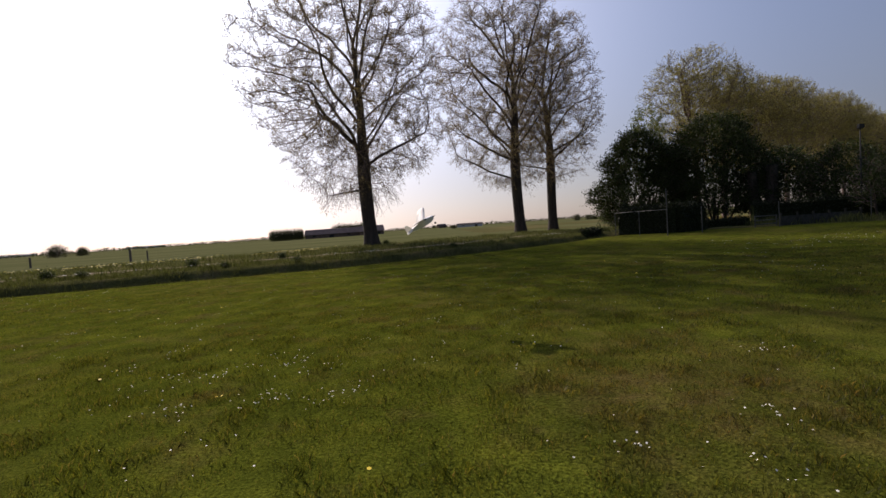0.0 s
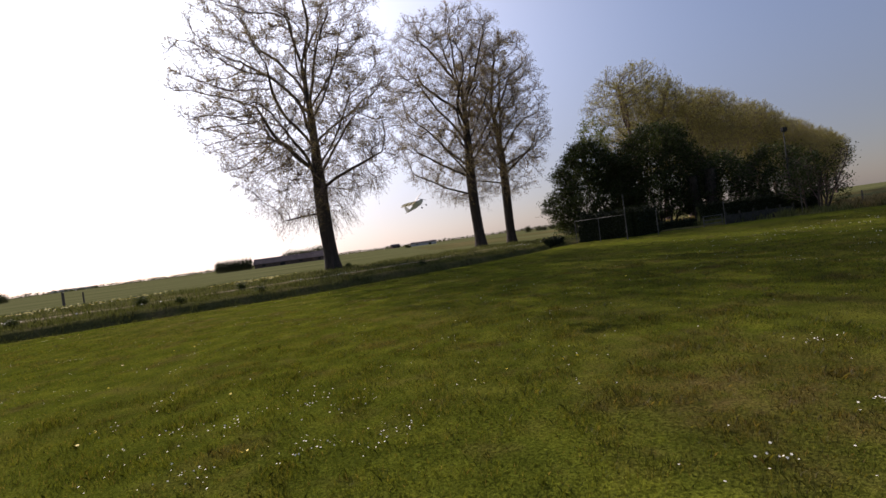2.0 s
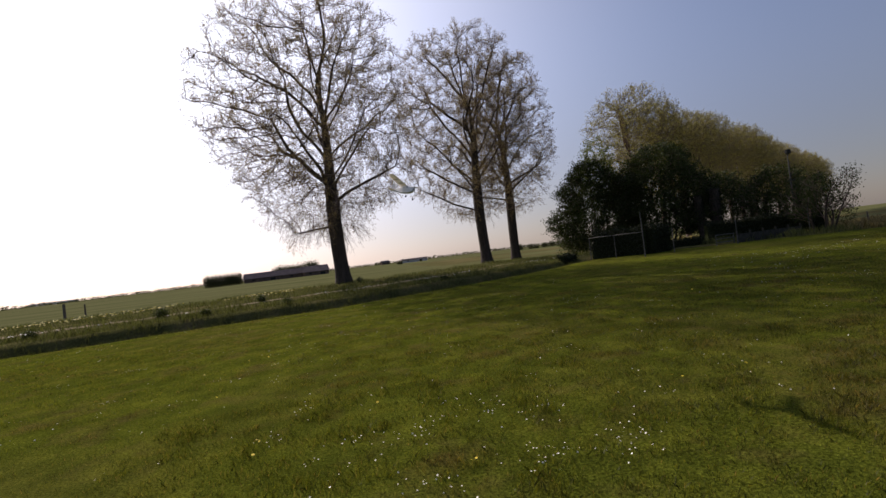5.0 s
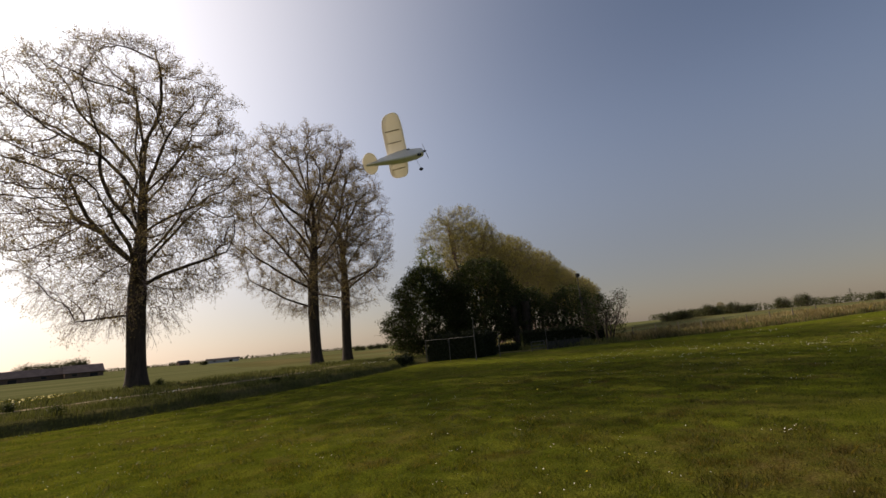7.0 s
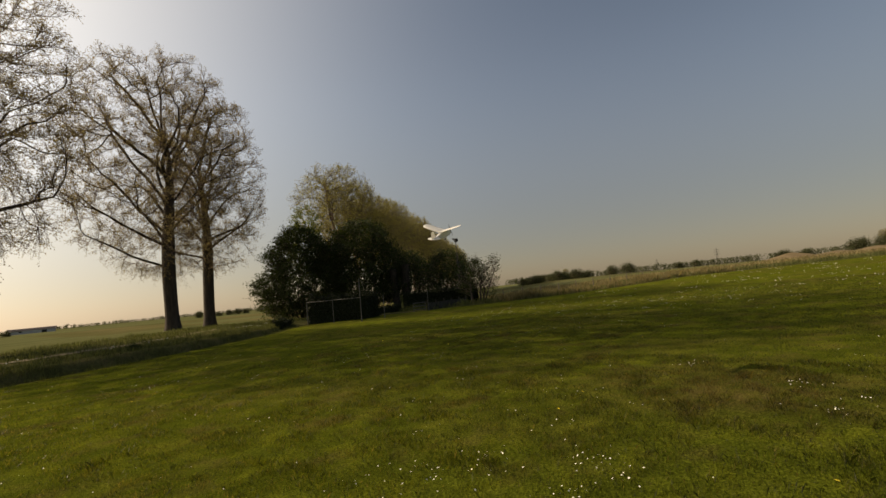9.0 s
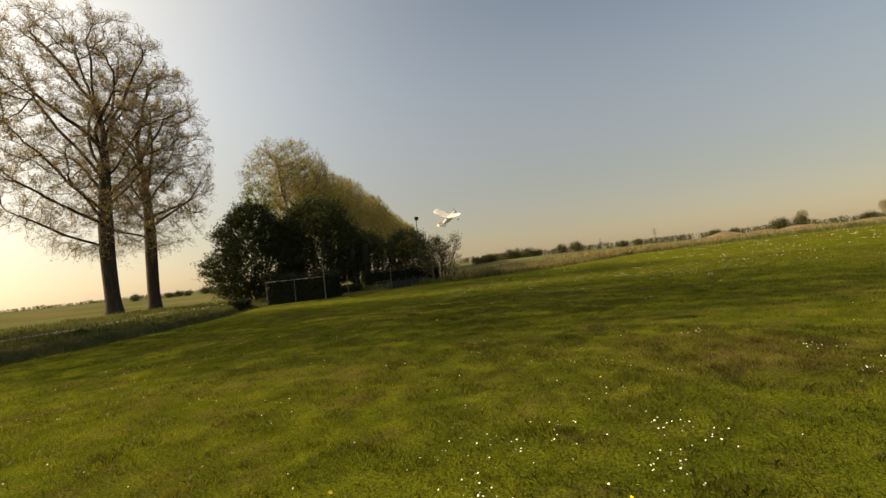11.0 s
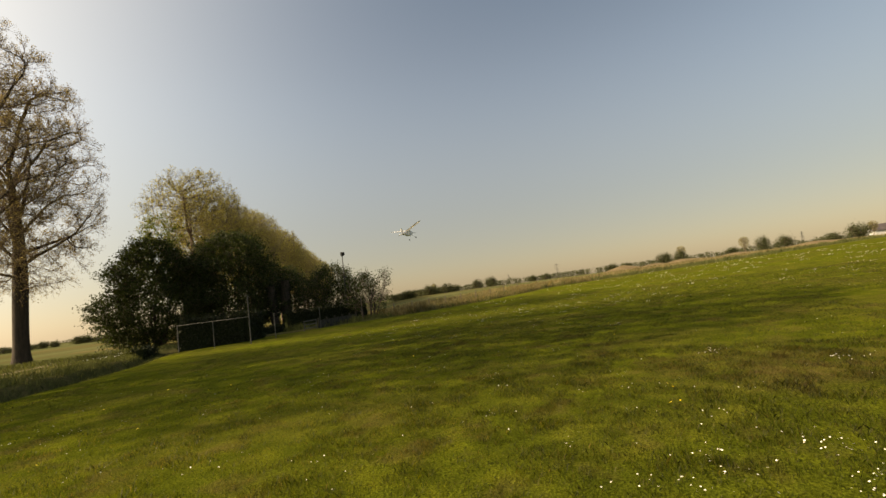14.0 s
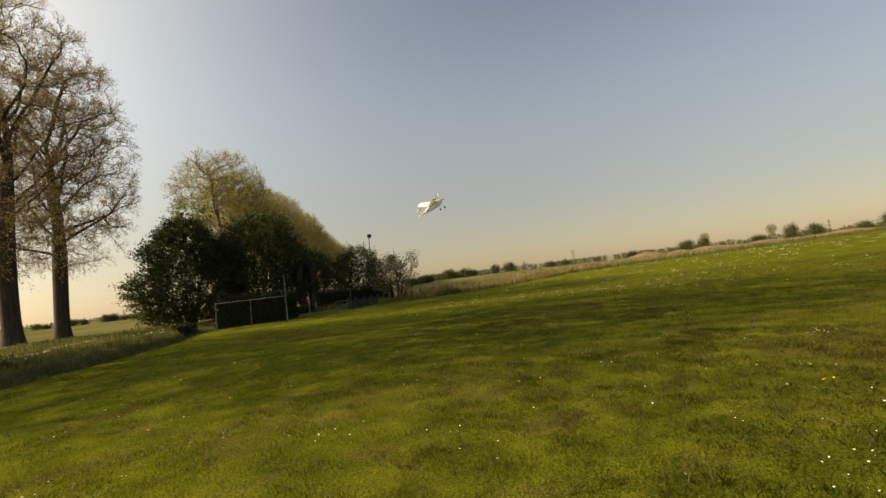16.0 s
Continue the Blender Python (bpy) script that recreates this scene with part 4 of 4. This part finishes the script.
def blades(seed, xy, z, height, width, bend):
    """Bent two-part blades of grass: a quad and a tip each, as loose quads and triangles in one array of quads."""
    g = np.random.default_rng(seed)
    n = len(xy)
    h = height * g.uniform(0.55, 1.25, n)
    a = g.uniform(0, 2 * np.pi, n)
    side = np.stack([np.cos(a), np.sin(a), np.zeros(n)], 1) * (width * g.uniform(0.7, 1.2, n))[:, None] * 0.5
    b = g.uniform(0, 2 * np.pi, n)
    lean = np.stack([np.cos(b), np.sin(b), np.zeros(n)], 1) * (h * bend * g.uniform(0.2, 1.0, n))[:, None]
    p0 = np.column_stack([xy, z])
    p1 = p0 + lean * 0.35 + np.array([0, 0, 1.0]) * (h * 0.6)[:, None]
    p2 = p0 + lean + np.array([0, 0, 1.0]) * (h * 0.95)[:, None]
    return np.stack([p0 - side, p0 + side, p1 + side * 0.7, p2, p1 - side * 0.7], 1).reshape(-1, 3)


def short_blades(seed, xy, z, height, width):
    """Straight single-face blades for the lawn farther off."""
    g = np.random.default_rng(seed)
    n = len(xy)
    h = height * g.uniform(0.6, 1.3, n)
    a = g.uniform(0, 2 * np.pi, n)
    side = np.stack([np.cos(a), np.sin(a), np.zeros(n)], 1) * (width * g.uniform(0.7, 1.3, n))[:, None] * 0.5
    p0 = np.column_stack([xy, z])
    tip = p0 + np.column_stack([g.normal(0, 0.5, n) * h, g.normal(0, 0.5, n) * h, h])
    return np.stack([p0 - side, p0 + side, tip], 1).reshape(-1, 3)


def lawn_grass():
    g = np.random.default_rng(4)
    for near, zones in ((True, ((-5, 5, 1.5, 6.5, 2600), (-1, 5, 0.2, 1.5, 2000), (-3, 3, 6.5, 9, 1800))),
                        (False, ((-12, 14, 0, 15, 900), (-4, 10, 6, 12, 1000), (-20, 30, 15, 24, 220), (14, 34, -8, 15, 260), (-20, -12, 2, 15, 350)))):
        xy = []
        for x0, x1, y0, y1, dens in zones:
            n = int((x1 - x0) * (y1 - y0) * dens)
            xy.append(np.column_stack([g.uniform(x0, x1, n), g.uniform(y0, y1, n)]))
        xy = np.concatenate(xy)
        cell = {}
        for k in {(round(x * 6), round(y * 6)) for x, y in xy}:
            x, y = k[0] / 6, k[1] / 6
            cell[k] = (noise.noise((x * 2.1, y * 2.1, 9)) + 0.6 * noise.noise((x * 5, y * 5, 4)), ground_z(x, y))
        both_ = np.array([cell[(round(x * 6), round(y * 6))] for x, y in xy])
        clump, z = both_[:, 0], both_[:, 1] - 0.012
        keep = (g.uniform(0, 1, len(xy)) < 0.6 + 0.55 * clump) & (xy[:, 1] < np.interp(xy[:, 0], EDGE_X, EDGE_Y) - 0.1)
        xy, clump, z = xy[keep], clump[keep], z[keep]
        h = np.clip(0.042 + 0.034 * clump, 0.016, 0.1)
        far = np.hypot(xy[:, 0] + 1.5, xy[:, 1] - 2)
        if near:
            me = tri_mesh("lawn_grass", blades(5, xy, z, h * 1.15, 0.0045, 0.9), 5, M_BLADE)
        else:
            me = tri_mesh("lawn_grass", short_blades(6, xy, z, h, 0.005 + 0.0009 * np.clip(far - 4, 0, 18)), 3, M_BLADE)
        tagged(new("lawn_grass", me), "short mown green grass blades of the lawn", "grass", kind="stuff")


lawn_grass()


def strip_plants(name, seed, count, xr, vr, height, width, mat, label, category="grass", lump=0.6):
    g = np.random.default_rng(seed)
    n = int(count)
    x = g.uniform(*xr, n)
    v = g.uniform(*vr, n)
    y = np.interp(x, EDGE_X, EDGE_Y) + v
    k = np.array([noise.noise((a * lump, b * lump, seed)) for a, b in zip(x, y)])
    keep = g.uniform(0, 1, n) < 0.55 + 0.9 * k
    x, y, k = x[keep], y[keep], k[keep]
    z = np.array([ground_z(a, b) for a, b in zip(x, y)]) - 0.03
    ob = new(name, tri_mesh(name, blades(seed, np.column_stack([x, y]), z, height * (1 + 0.7 * k), width, 0.6), 5, mat))
    tagged(ob, label, category, kind="stuff")


strip_plants("ditch_grass", 21, 42000, (-40, 14), (1.0, 4.6), 0.24, 0.016, M_TALL, "long uncut grass on the ditch bank", lump=1.1)
strip_plants("lawn_edge_grass", 22, 9000, (-40, 14), (-0.25, 0.35), 0.16, 0.012, M_TALL, "fringe of longer grass on the lawn edge")
strip_plants("verge_grass", 23, 50000, (-60, 22), (4.5, 20), 0.24, 0.025, M_TALL, "rough tussocky verge grass")
strip_plants("reed_band", 24, 17000, (34, 62), (0.6, 3.5), 0.65, 0.03, M_REED, "pale dry reeds along the far ditch", "reeds", 0.35)
strip_plants("far_verge_grass", 25, 26000, (26, 110), (0.0, 7), 0.5, 0.04, M_TALL, "long green grass on the far lawn edge")
strip_plants("dry_tussocks", 26, 26000, (30, 150), (7, 40), 0.5, 0.08, M_REED, "dry tawny tussocks beyond the lawn", lump=0.15)


def discs(seed, xyz, r, tilt):
    """Little six-sided flower heads."""
    g = np.random.default_rng(seed)
    n = len(xyz)
    rr = r * g.uniform(0.7, 1.25, n)
    nrm = np.column_stack([g.normal(0, tilt, n), g.normal(0, tilt, n), np.ones(n)])
    nrm /= np.linalg.norm(nrm, axis=1)[:, None]
    a = np.cross(nrm, np.array([1.0, 0.2, 0]))
    a /= np.linalg.norm(a, axis=1)[:, None]
    b = np.cross(nrm, a)
    w = np.arange(6) * np.pi / 3
    return (xyz[:, None, :] + rr[:, None, None] * (a[:, None, :] * np.cos(w)[None, :, None] + b[:, None, :] * np.sin(w)[None, :, None])).reshape(-1, 3)


def flowers(name, seed, xy, r, lift, mat, label, tilt=0.35):
    z = np.array([ground_z(x, y) for x, y in xy]) + lift
    me = tri_mesh(name, discs(seed, np.column_stack([xy, z]), r, tilt), 6, mat)
    return tagged(new(name, me), label, "flowers", kind="stuff")


g = np.random.default_rng(77)
# daisies: loose drifts over the lawn, thicker towards its far right side
spots = []
drifts = [(4.25, 4.2, 16), (3.16, 2.8, 8), (1.99, 2.32, 12), (2.67, 1.96, 12), (4.23, 10.4, 7), (1.86, 4.94, 3), (-1.2, 4.82, 14), (-1.06, 4.97, 6), (-0.36, 3.71, 10), (-0.91, 3.73, 14), (-1.07, 3.6, 8), (-0.25, 5.84, 7), (0.57, 4.5, 6), (2.5, 5.6, 6), (1.77, 5.36, 3), (3.23, 2.65, 7), (-1.62, 5.35, 8), (1.59, 4.07, 3), (-1.86, 4.85, 16), (-2.53, 4.7, 10), (-1.14, 3.88, 10)]
drifts += [(-0.99, 4.44, 6), (-0.68, 4.71, 10), (-0.54, 3.63, 8), (-0.27, 3.74, 10), (-2.08, 3.59, 8), (-1.85, 3.59, 8), (-3.33, 5.94, 12), (-7.76, 11.14, 16), (-6.83, 8.22, 9), (-2.68, 4.09, 6), (-1.99, 4.61, 8), (-1.08, 5.37, 4), (-2.36, 4.56, 8), (-3.01, 4.49, 8), (-3.54, 5.17, 6), (-0.16, 3.93, 8), (-1.97, 3.61, 8), (-0.56, 4.66, 6), (-1.41, 2.7, 6)]
for cx, cy, n in drifts:
    spots.append(np.column_stack([g.normal(cx, 0.12, n), g.normal(cy, 0.12, n)]))
for i in range(330):
    cx, cy = g.uniform(-16, 24), g.uniform(6.0, 20)
    n = int(g.integers(1, 8))
    spots.append(np.column_stack([g.normal(cx, 0.16, n), g.normal(cy, 0.16, n)]))
for i in range(420):
    cx, cy = g.uniform(14, 75), g.uniform(-25, 22)
    n = int(g.integers(3, 10))
    spots.append(np.column_stack([g.normal(cx, 0.3, n), g.normal(cy, 0.3, n)]))
spots.append(np.column_stack([g.uniform(-6, 8, 140), g.uniform(1.2, 8, 140)]))
spots = np.concatenate(spots)
spots = spots[spots[:, 1] < np.interp(spots[:, 0], EDGE_X, EDGE_Y) - 0.3]
spots = spots[(spots[:, 0] < 40) | (g.uniform(0, 1, len(spots)) < 0.9)]
flowers("daisies", 1, spots, 0.0074 + 0.0007 * np.clip(spots[:, 0] - 8, 0, 40), 0.045, M_PETAL, "small white daisies scattered over the lawn")
spots = np.column_stack([g.uniform(-12, 20, 60), g.uniform(5.5, 18, 60)])
spots = np.concatenate([spots, [(-3.6, 5.15), (-3.64, 5.2), (-3.57, 4.82), (-1.62, 3.84), (-1.58, 3.86), (0.91, 4.93), (0.97, 4.83), (1.66, 4.88), (1.86, 4.94), (0.19, 2.27)]])
spots = spots[spots[:, 1] < np.interp(spots[:, 0], EDGE_X, EDGE_Y) - 0.3]
flowers("dandelions", 2, spots, 0.017, 0.05, M_YELLOW, "yellow dandelion heads in the lawn")
x = g.uniform(-30, 13, 420)
v = g.uniform(2.2, 4.6, 420)
keep = np.array([noise.noise((a * 0.5, 2, 2)) > 0.05 for a in x])
xy = np.column_stack([x, np.interp(x, EDGE_X, EDGE_Y) + v])[keep]
flowers("cow_parsley", 3, xy, 0.032, 0.26, M_PARSLEY, "white umbels of wild parsley on the ditch bank")
x = g.uniform(-45, -6, 1600)
v = g.normal(13, 1.6, 1600)
keep = np.array([noise.noise((a * 0.25, 5, 2)) > -0.05 for a in x])
xy = np.column_stack([x, np.interp(x, EDGE_X, EDGE_Y) + v])[keep]
flowers("yellow_flowers", 4, xy, 0.045, 0.25, M_RAPE, "yellow wild flowers along the track")

# dark weed clumps on the verge
verge_meshes = shrub(140, 0.6, 0.5, 0.55, 3, M_LEAF, 0.05, 200, 0.05, 6)
for x, v, k in ((-13.4, 6.2, 1.1), (-9.2, 7.6, 0.9), (-19.5, 5.2, 1.2), (-22.5, 5.6, 1.0), (-17.2, 4.2, 0.9), (-4.2, 18.4, 0.9), (-26, 9, 1.3), (1.5, 3.2, 0.8), (-6.8, 2.6, 0.8), (-10.4, 3.0, 0.8)):
    y = edge_y(x) + v
    plant_shrub(verge_meshes, (x, y, ground_z(x, y)), "low dark weed clump in the rough verge", "weed_clump", x * 77, k * 0.6, "weed clumps on the verge")

# ---- the model aeroplane ----
M_FOAM = Mat("white_foam_sheet", 0.55, spec=0.35)
M_FOAM.color(M_FOAM.ramp(M_FOAM.noise(9, 5), [(0.3, (0.82, 0.81, 0.78)), (0.7, (0.88, 0.87, 0.85))]))
M_FOAM = M_FOAM.glow_through((0.84, 0.80, 0.70), 0.36).m
M_BODY = plain("white_foam_body", (0.68, 0.67, 0.65), (0.8, 0.79, 0.77), 8, 0.6, bump=0.1)
M_RIB = plain("glued_foam_rib", (0.3, 0.26, 0.19), (0.42, 0.37, 0.28), 12, 0.7, bump=0)
M_BLACK = plain("black_plastic", (0.015, 0.015, 0.016), (0.03, 0.03, 0.032), 20, 0.4, bump=0, spec=0.5)
M_RUBBER = plain("black_rubber", (0.012, 0.012, 0.012), (0.03, 0.03, 0.03), 20, 0.8, bump=0)
M_WIRE = plain("steel_wire", (0.3, 0.3, 0.3), (0.45, 0.45, 0.45), 20, 0.35, 0.9, bump=0)


def sheet(outline, thick, mat, camber=0.0, name="sheet"):
    """A thin flat panel from an outline in the xy plane, with rounded-off edge."""
    bm = bmesh.new()
    rings = []
    for z, k in ((-thick / 2, 0.985), (-thick / 4, 1.0), (thick / 4, 1.0), (thick / 2, 0.985)):
        cx = sum(p[0] for p in outline) / len(outline)
        cy = sum(p[1] for p in outline) / len(outline)
        rings.append([bm.verts.new((cx + (x - cx) * k, cy + (y - cy) * k, z)) for x, y in outline])
    n = len(outline)
    for a, b in zip(rings[:-1], rings[1:]):
        for i in range(n):
            bm.faces.new((a[i], a[(i + 1) % n], b[(i + 1) % n], b[i]))
    bm.faces.new(rings[0][::-1])
    bm.faces.new(rings[-1])
    return bm


SPAN, CHORD = 0.80, 0.205


def wing_half(sign):
    """Half a wing with a round tip: leading edge forward, thickness tapering to the rear."""
    st = [(-0.0, 1.0), (0.10, 1.0), (0.22, 0.99), (0.29, 0.95), (0.34, 0.86), (0.372, 0.72), (0.392, 0.5), (0.40, 0.26)]
    prof = [(0.0, 0.0), (0.04, 0.030), (0.15, 0.062), (0.35, 0.075), (0.65, 0.045), (1.0, 0.006), (0.65, 0.012), (0.35, 0.03), (0.15, 0.012), (0.04, -0.012)]
    v, f = [], []
    for y, k in st:
        c = CHORD * k
        x0 = 0.075 - CHORD * (1 - k) * 0.35
        for px, pz in prof:
            v.append((x0 - c * px, sign * y, c * pz + y * 0.27))
    n = len(prof)
    for i in range(len(st) - 1):
        for j in range(n):
            q = (i * n + j, i * n + (j + 1) % n, (i + 1) * n + (j + 1) % n, (i + 1) * n + j)
            f.append(q if sign > 0 else q[::-1])
    last = [(len(st) - 1) * n + j for j in range(n)]
    f.append(last if sign < 0 else last[::-1])
    return mesh_of("wing", v, f, M_FOAM, smooth=True)


def build_aeroplane():
    root = new("model_aeroplane")
    root.scale = (0.95, 0.95, 0.95)
    # fuselage: boxy sections, deep at the cabin and tapering to the tail
    secs = [(0.225, 0.022, -0.028, 0.022), (0.21, 0.032, -0.042, 0.034), (0.14, 0.036, -0.062, 0.046), (0.075, 0.037, -0.066, 0.066), (-0.03, 0.037, -0.062, 0.066), (-0.11, 0.034, -0.052, 0.050), (-0.22, 0.024, -0.030, 0.032), (-0.36, 0.010, -0.006, 0.018)]
    v, f = [], []
    for x, w, lo, hi in secs:
        b = w * 0.28
        v += [(x, w, lo + b), (x, w, hi - b), (x, w - b, hi), (x, -w + b, hi), (x, -w, hi - b), (x, -w, lo + b), (x, -w + b, lo), (x, w - b, lo)]
    for i in range(len(secs) - 1):
        for j in range(8):
            f.append((i * 8 + j, i * 8 + (j + 1) % 8, i * 8 + 8 + (j + 1) % 8, i * 8 + 8 + j))
    f += [tuple(range(8))[::-1], tuple(range(len(secs) * 8 - 8, len(secs) * 8))]
    body = part("fuselage", mesh_of("fuselage", v, f, M_BODY), root, "white foam fuselage with square sides")
    for s in (1, -1):
        part("window", bm_mesh("window", box_bm(0.034, 0.002, 0.022, (0.085, s * 0.0376, 0.044)), M_BLACK), body, "small dark side window")
        wing = part("wing", wing_half(s), root, "cream translucent foam wing with round tip", pose(0, 0, 0.062))
        for y in (0.12, 0.235):
            part("rib", bm_mesh("rib", box_bm(0.145, 0.007, 0.012, (-0.03, s * y, -0.002 + y * 0.27), 0.002), M_RIB), wing, "thin raised rib under the wing")
    pts = [(-0.245, 0.0)] + [(-0.315 + 0.075 * math.cos(a), 0.135 * math.sin(a)) for a in np.linspace(0.35, 2 * math.pi - 0.35, 22)]
    part("tailplane", bm_mesh("tailplane", sheet(pts, 0.006, M_FOAM), M_FOAM), root, "rounded foam tailplane", pose(0, 0, 0.012))
    pts = [(-0.25, 0.0), (-0.385, 0.0), (-0.392, 0.05), (-0.38, 0.10), (-0.355, 0.13), (-0.325, 0.135), (-0.30, 0.115), (-0.28, 0.07)]
    bm = sheet(pts, 0.006, M_FOAM)
    part("fin", bm_mesh("fin", bm, M_FOAM), root, "rounded foam tail fin", pose(0, 0, 0.016, 90, 0, 0))
    motor = part("motor", bm_mesh("motor", rod_bm((0.222, 0, 0), (0.245, 0, 0), 0.012, 12), M_BLACK, True), root)
    blades_bm = bmesh.new()
    for s in (1, -1):
        for k in range(5):
            a, b = 0.004 + 0.022 * k, 0.004 + 0.022 * (k + 1)
            wdt = 0.013 * (1 - 0.12 * k)
            box_bm(0.003, wdt, b - a, (0, 0, s * (a + b) / 2), 0, blades_bm)
    prop = part("propeller", bm_mesh("propeller", blades_bm, M_BLACK), root, "two-bladed black propeller")
    part("spinner", bm_mesh("spinner", rod_bm((-0.004, 0, 0), (0.014, 0, 0), 0.008, 10, 0.002), M_BLACK, True), prop)
    for s in (1, -1):
        leg = part("undercarriage_leg", bm_mesh("leg", rod_bm((0.13, s * 0.012, -0.055), (0.155, s * 0.085, -0.15), 0.0018, 5), M_WIRE), root, "thin wire leg")
        bm = bmesh.new()
        bmesh.ops.create_cone(bm, cap_ends=True, segments=18, radius1=0.021, radius2=0.021, depth=0.014, matrix=pose(0.155, s * 0.09, -0.15, 90, 0, 0))
        bmesh.ops.bevel(bm, geom=[e for e in bm.edges if len(e.link_faces) == 2 and e.calc_face_angle() > 1.0], offset=0.005, segments=2, affect="EDGES")
        wheel = part("wheel", bm_mesh("wheel", bm, M_RUBBER, True), root, "black foam-tyred wheel")
        part("hub", bm_mesh("hub", rod_bm((0.155, s * 0.081, -0.15), (0.155, s * 0.099, -0.15), 0.007, 10), M_WIRE), wheel)
    return tagged(root, "white foam high-wing model aeroplane flying above the lawn", "model aeroplane"), prop


aeroplane, propeller = build_aeroplane()


# seconds, place, heading from +x, nose-up and right-wing-down angles of the aeroplane
FLIGHT = [
    (0, 0.479, 7.446, 1.728, -22, 27.2, 27),
    (0.5, 0.585, 8.016, 1.937, -31.7, 29.3, 32.1),
    (1, 0.454, 8.838, 2.018, -32.1, 19.7, 4.9),
    (1.5, 0.488, 9.360, 2.166, -30.1, 30.3, 14.6),
    (2, 0.520, 9.844, 2.501, -52.7, 22.2, 23.4),
    (2.5, 0.140, 9.153, 2.681, -43.8, 30.5, 7.4),
    (3, -0.612, 9.381, 3.082, -31.7, 16.5, -5.4),
    (5.5, -1.608, 7.008, 2.795, -52.3, -8.6, -16.9),
    (6, -1.231, 5.77, 2.444, -43.2, 13.8, 5.3),
    (6.5, -1.13, 4.831, 3.102, -29.6, 24.9, -5.7),
    (7, -1.295, 4.405, 3.433, -24.7, 12.3, -29.8),
    (7.5, -1.275, 4.202, 2.85, -4.9, 5.3, 4.1),
    (8, -0.288, 4.76, 2.393, -3.2, 14.4, -3.4),
    (8.5, 0.899, 6.089, 2.59, 7.6, 19, 9.2),
    (11, 3.675, 8.717, 2.688, -17.1, 35.6, 20.3),
    (11.5, 3.7, 8.476, 3.036, -23.6, 40, 36.2),
    (12, 2.915, 7.743, 2.99, -24.3, 24.5, -18.4),
    (12.5, 2.794, 7.613, 2.747, -13.9, 9.5, -6.5),
    (13, 3.396, 7.787, 2.974, -2.6, 18, 15),
    (13.5, 4.021, 8.359, 3.497, -2.5, 17.2, -25.7),
    (14, 3.896, 9.722, 3.094, 7.9, 9.3, -11.8),
    (14.5, 3.79, 11.422, 2.84, 13.3, 17.8, 31.9),
    (15, 3.464, 11.59, 2.717, -25.6, 28.3, 29.1),
    (15.5, 3.538, 11.24, 2.898, -47.6, 29.7, 14),
    (16, 2.243, 10.107, 3.039, -30.1, 31, -3.2),
]


def attitude(x, y, z, heading, nose_up, bank):
    return pose(x, y, z, 0, 0, heading) @ pose(0, 0, 0, 0, -nose_up, 0) @ pose(0, 0, 0, bank)


def motions():
    walk(aeroplane, [(t, attitude(*row)) for t, *row in FLIGHT])
    walk(propeller, [(i * 0.1, pose(0.25, 0, 0, i * 71 + 75)) for i in range(161)])


motions()
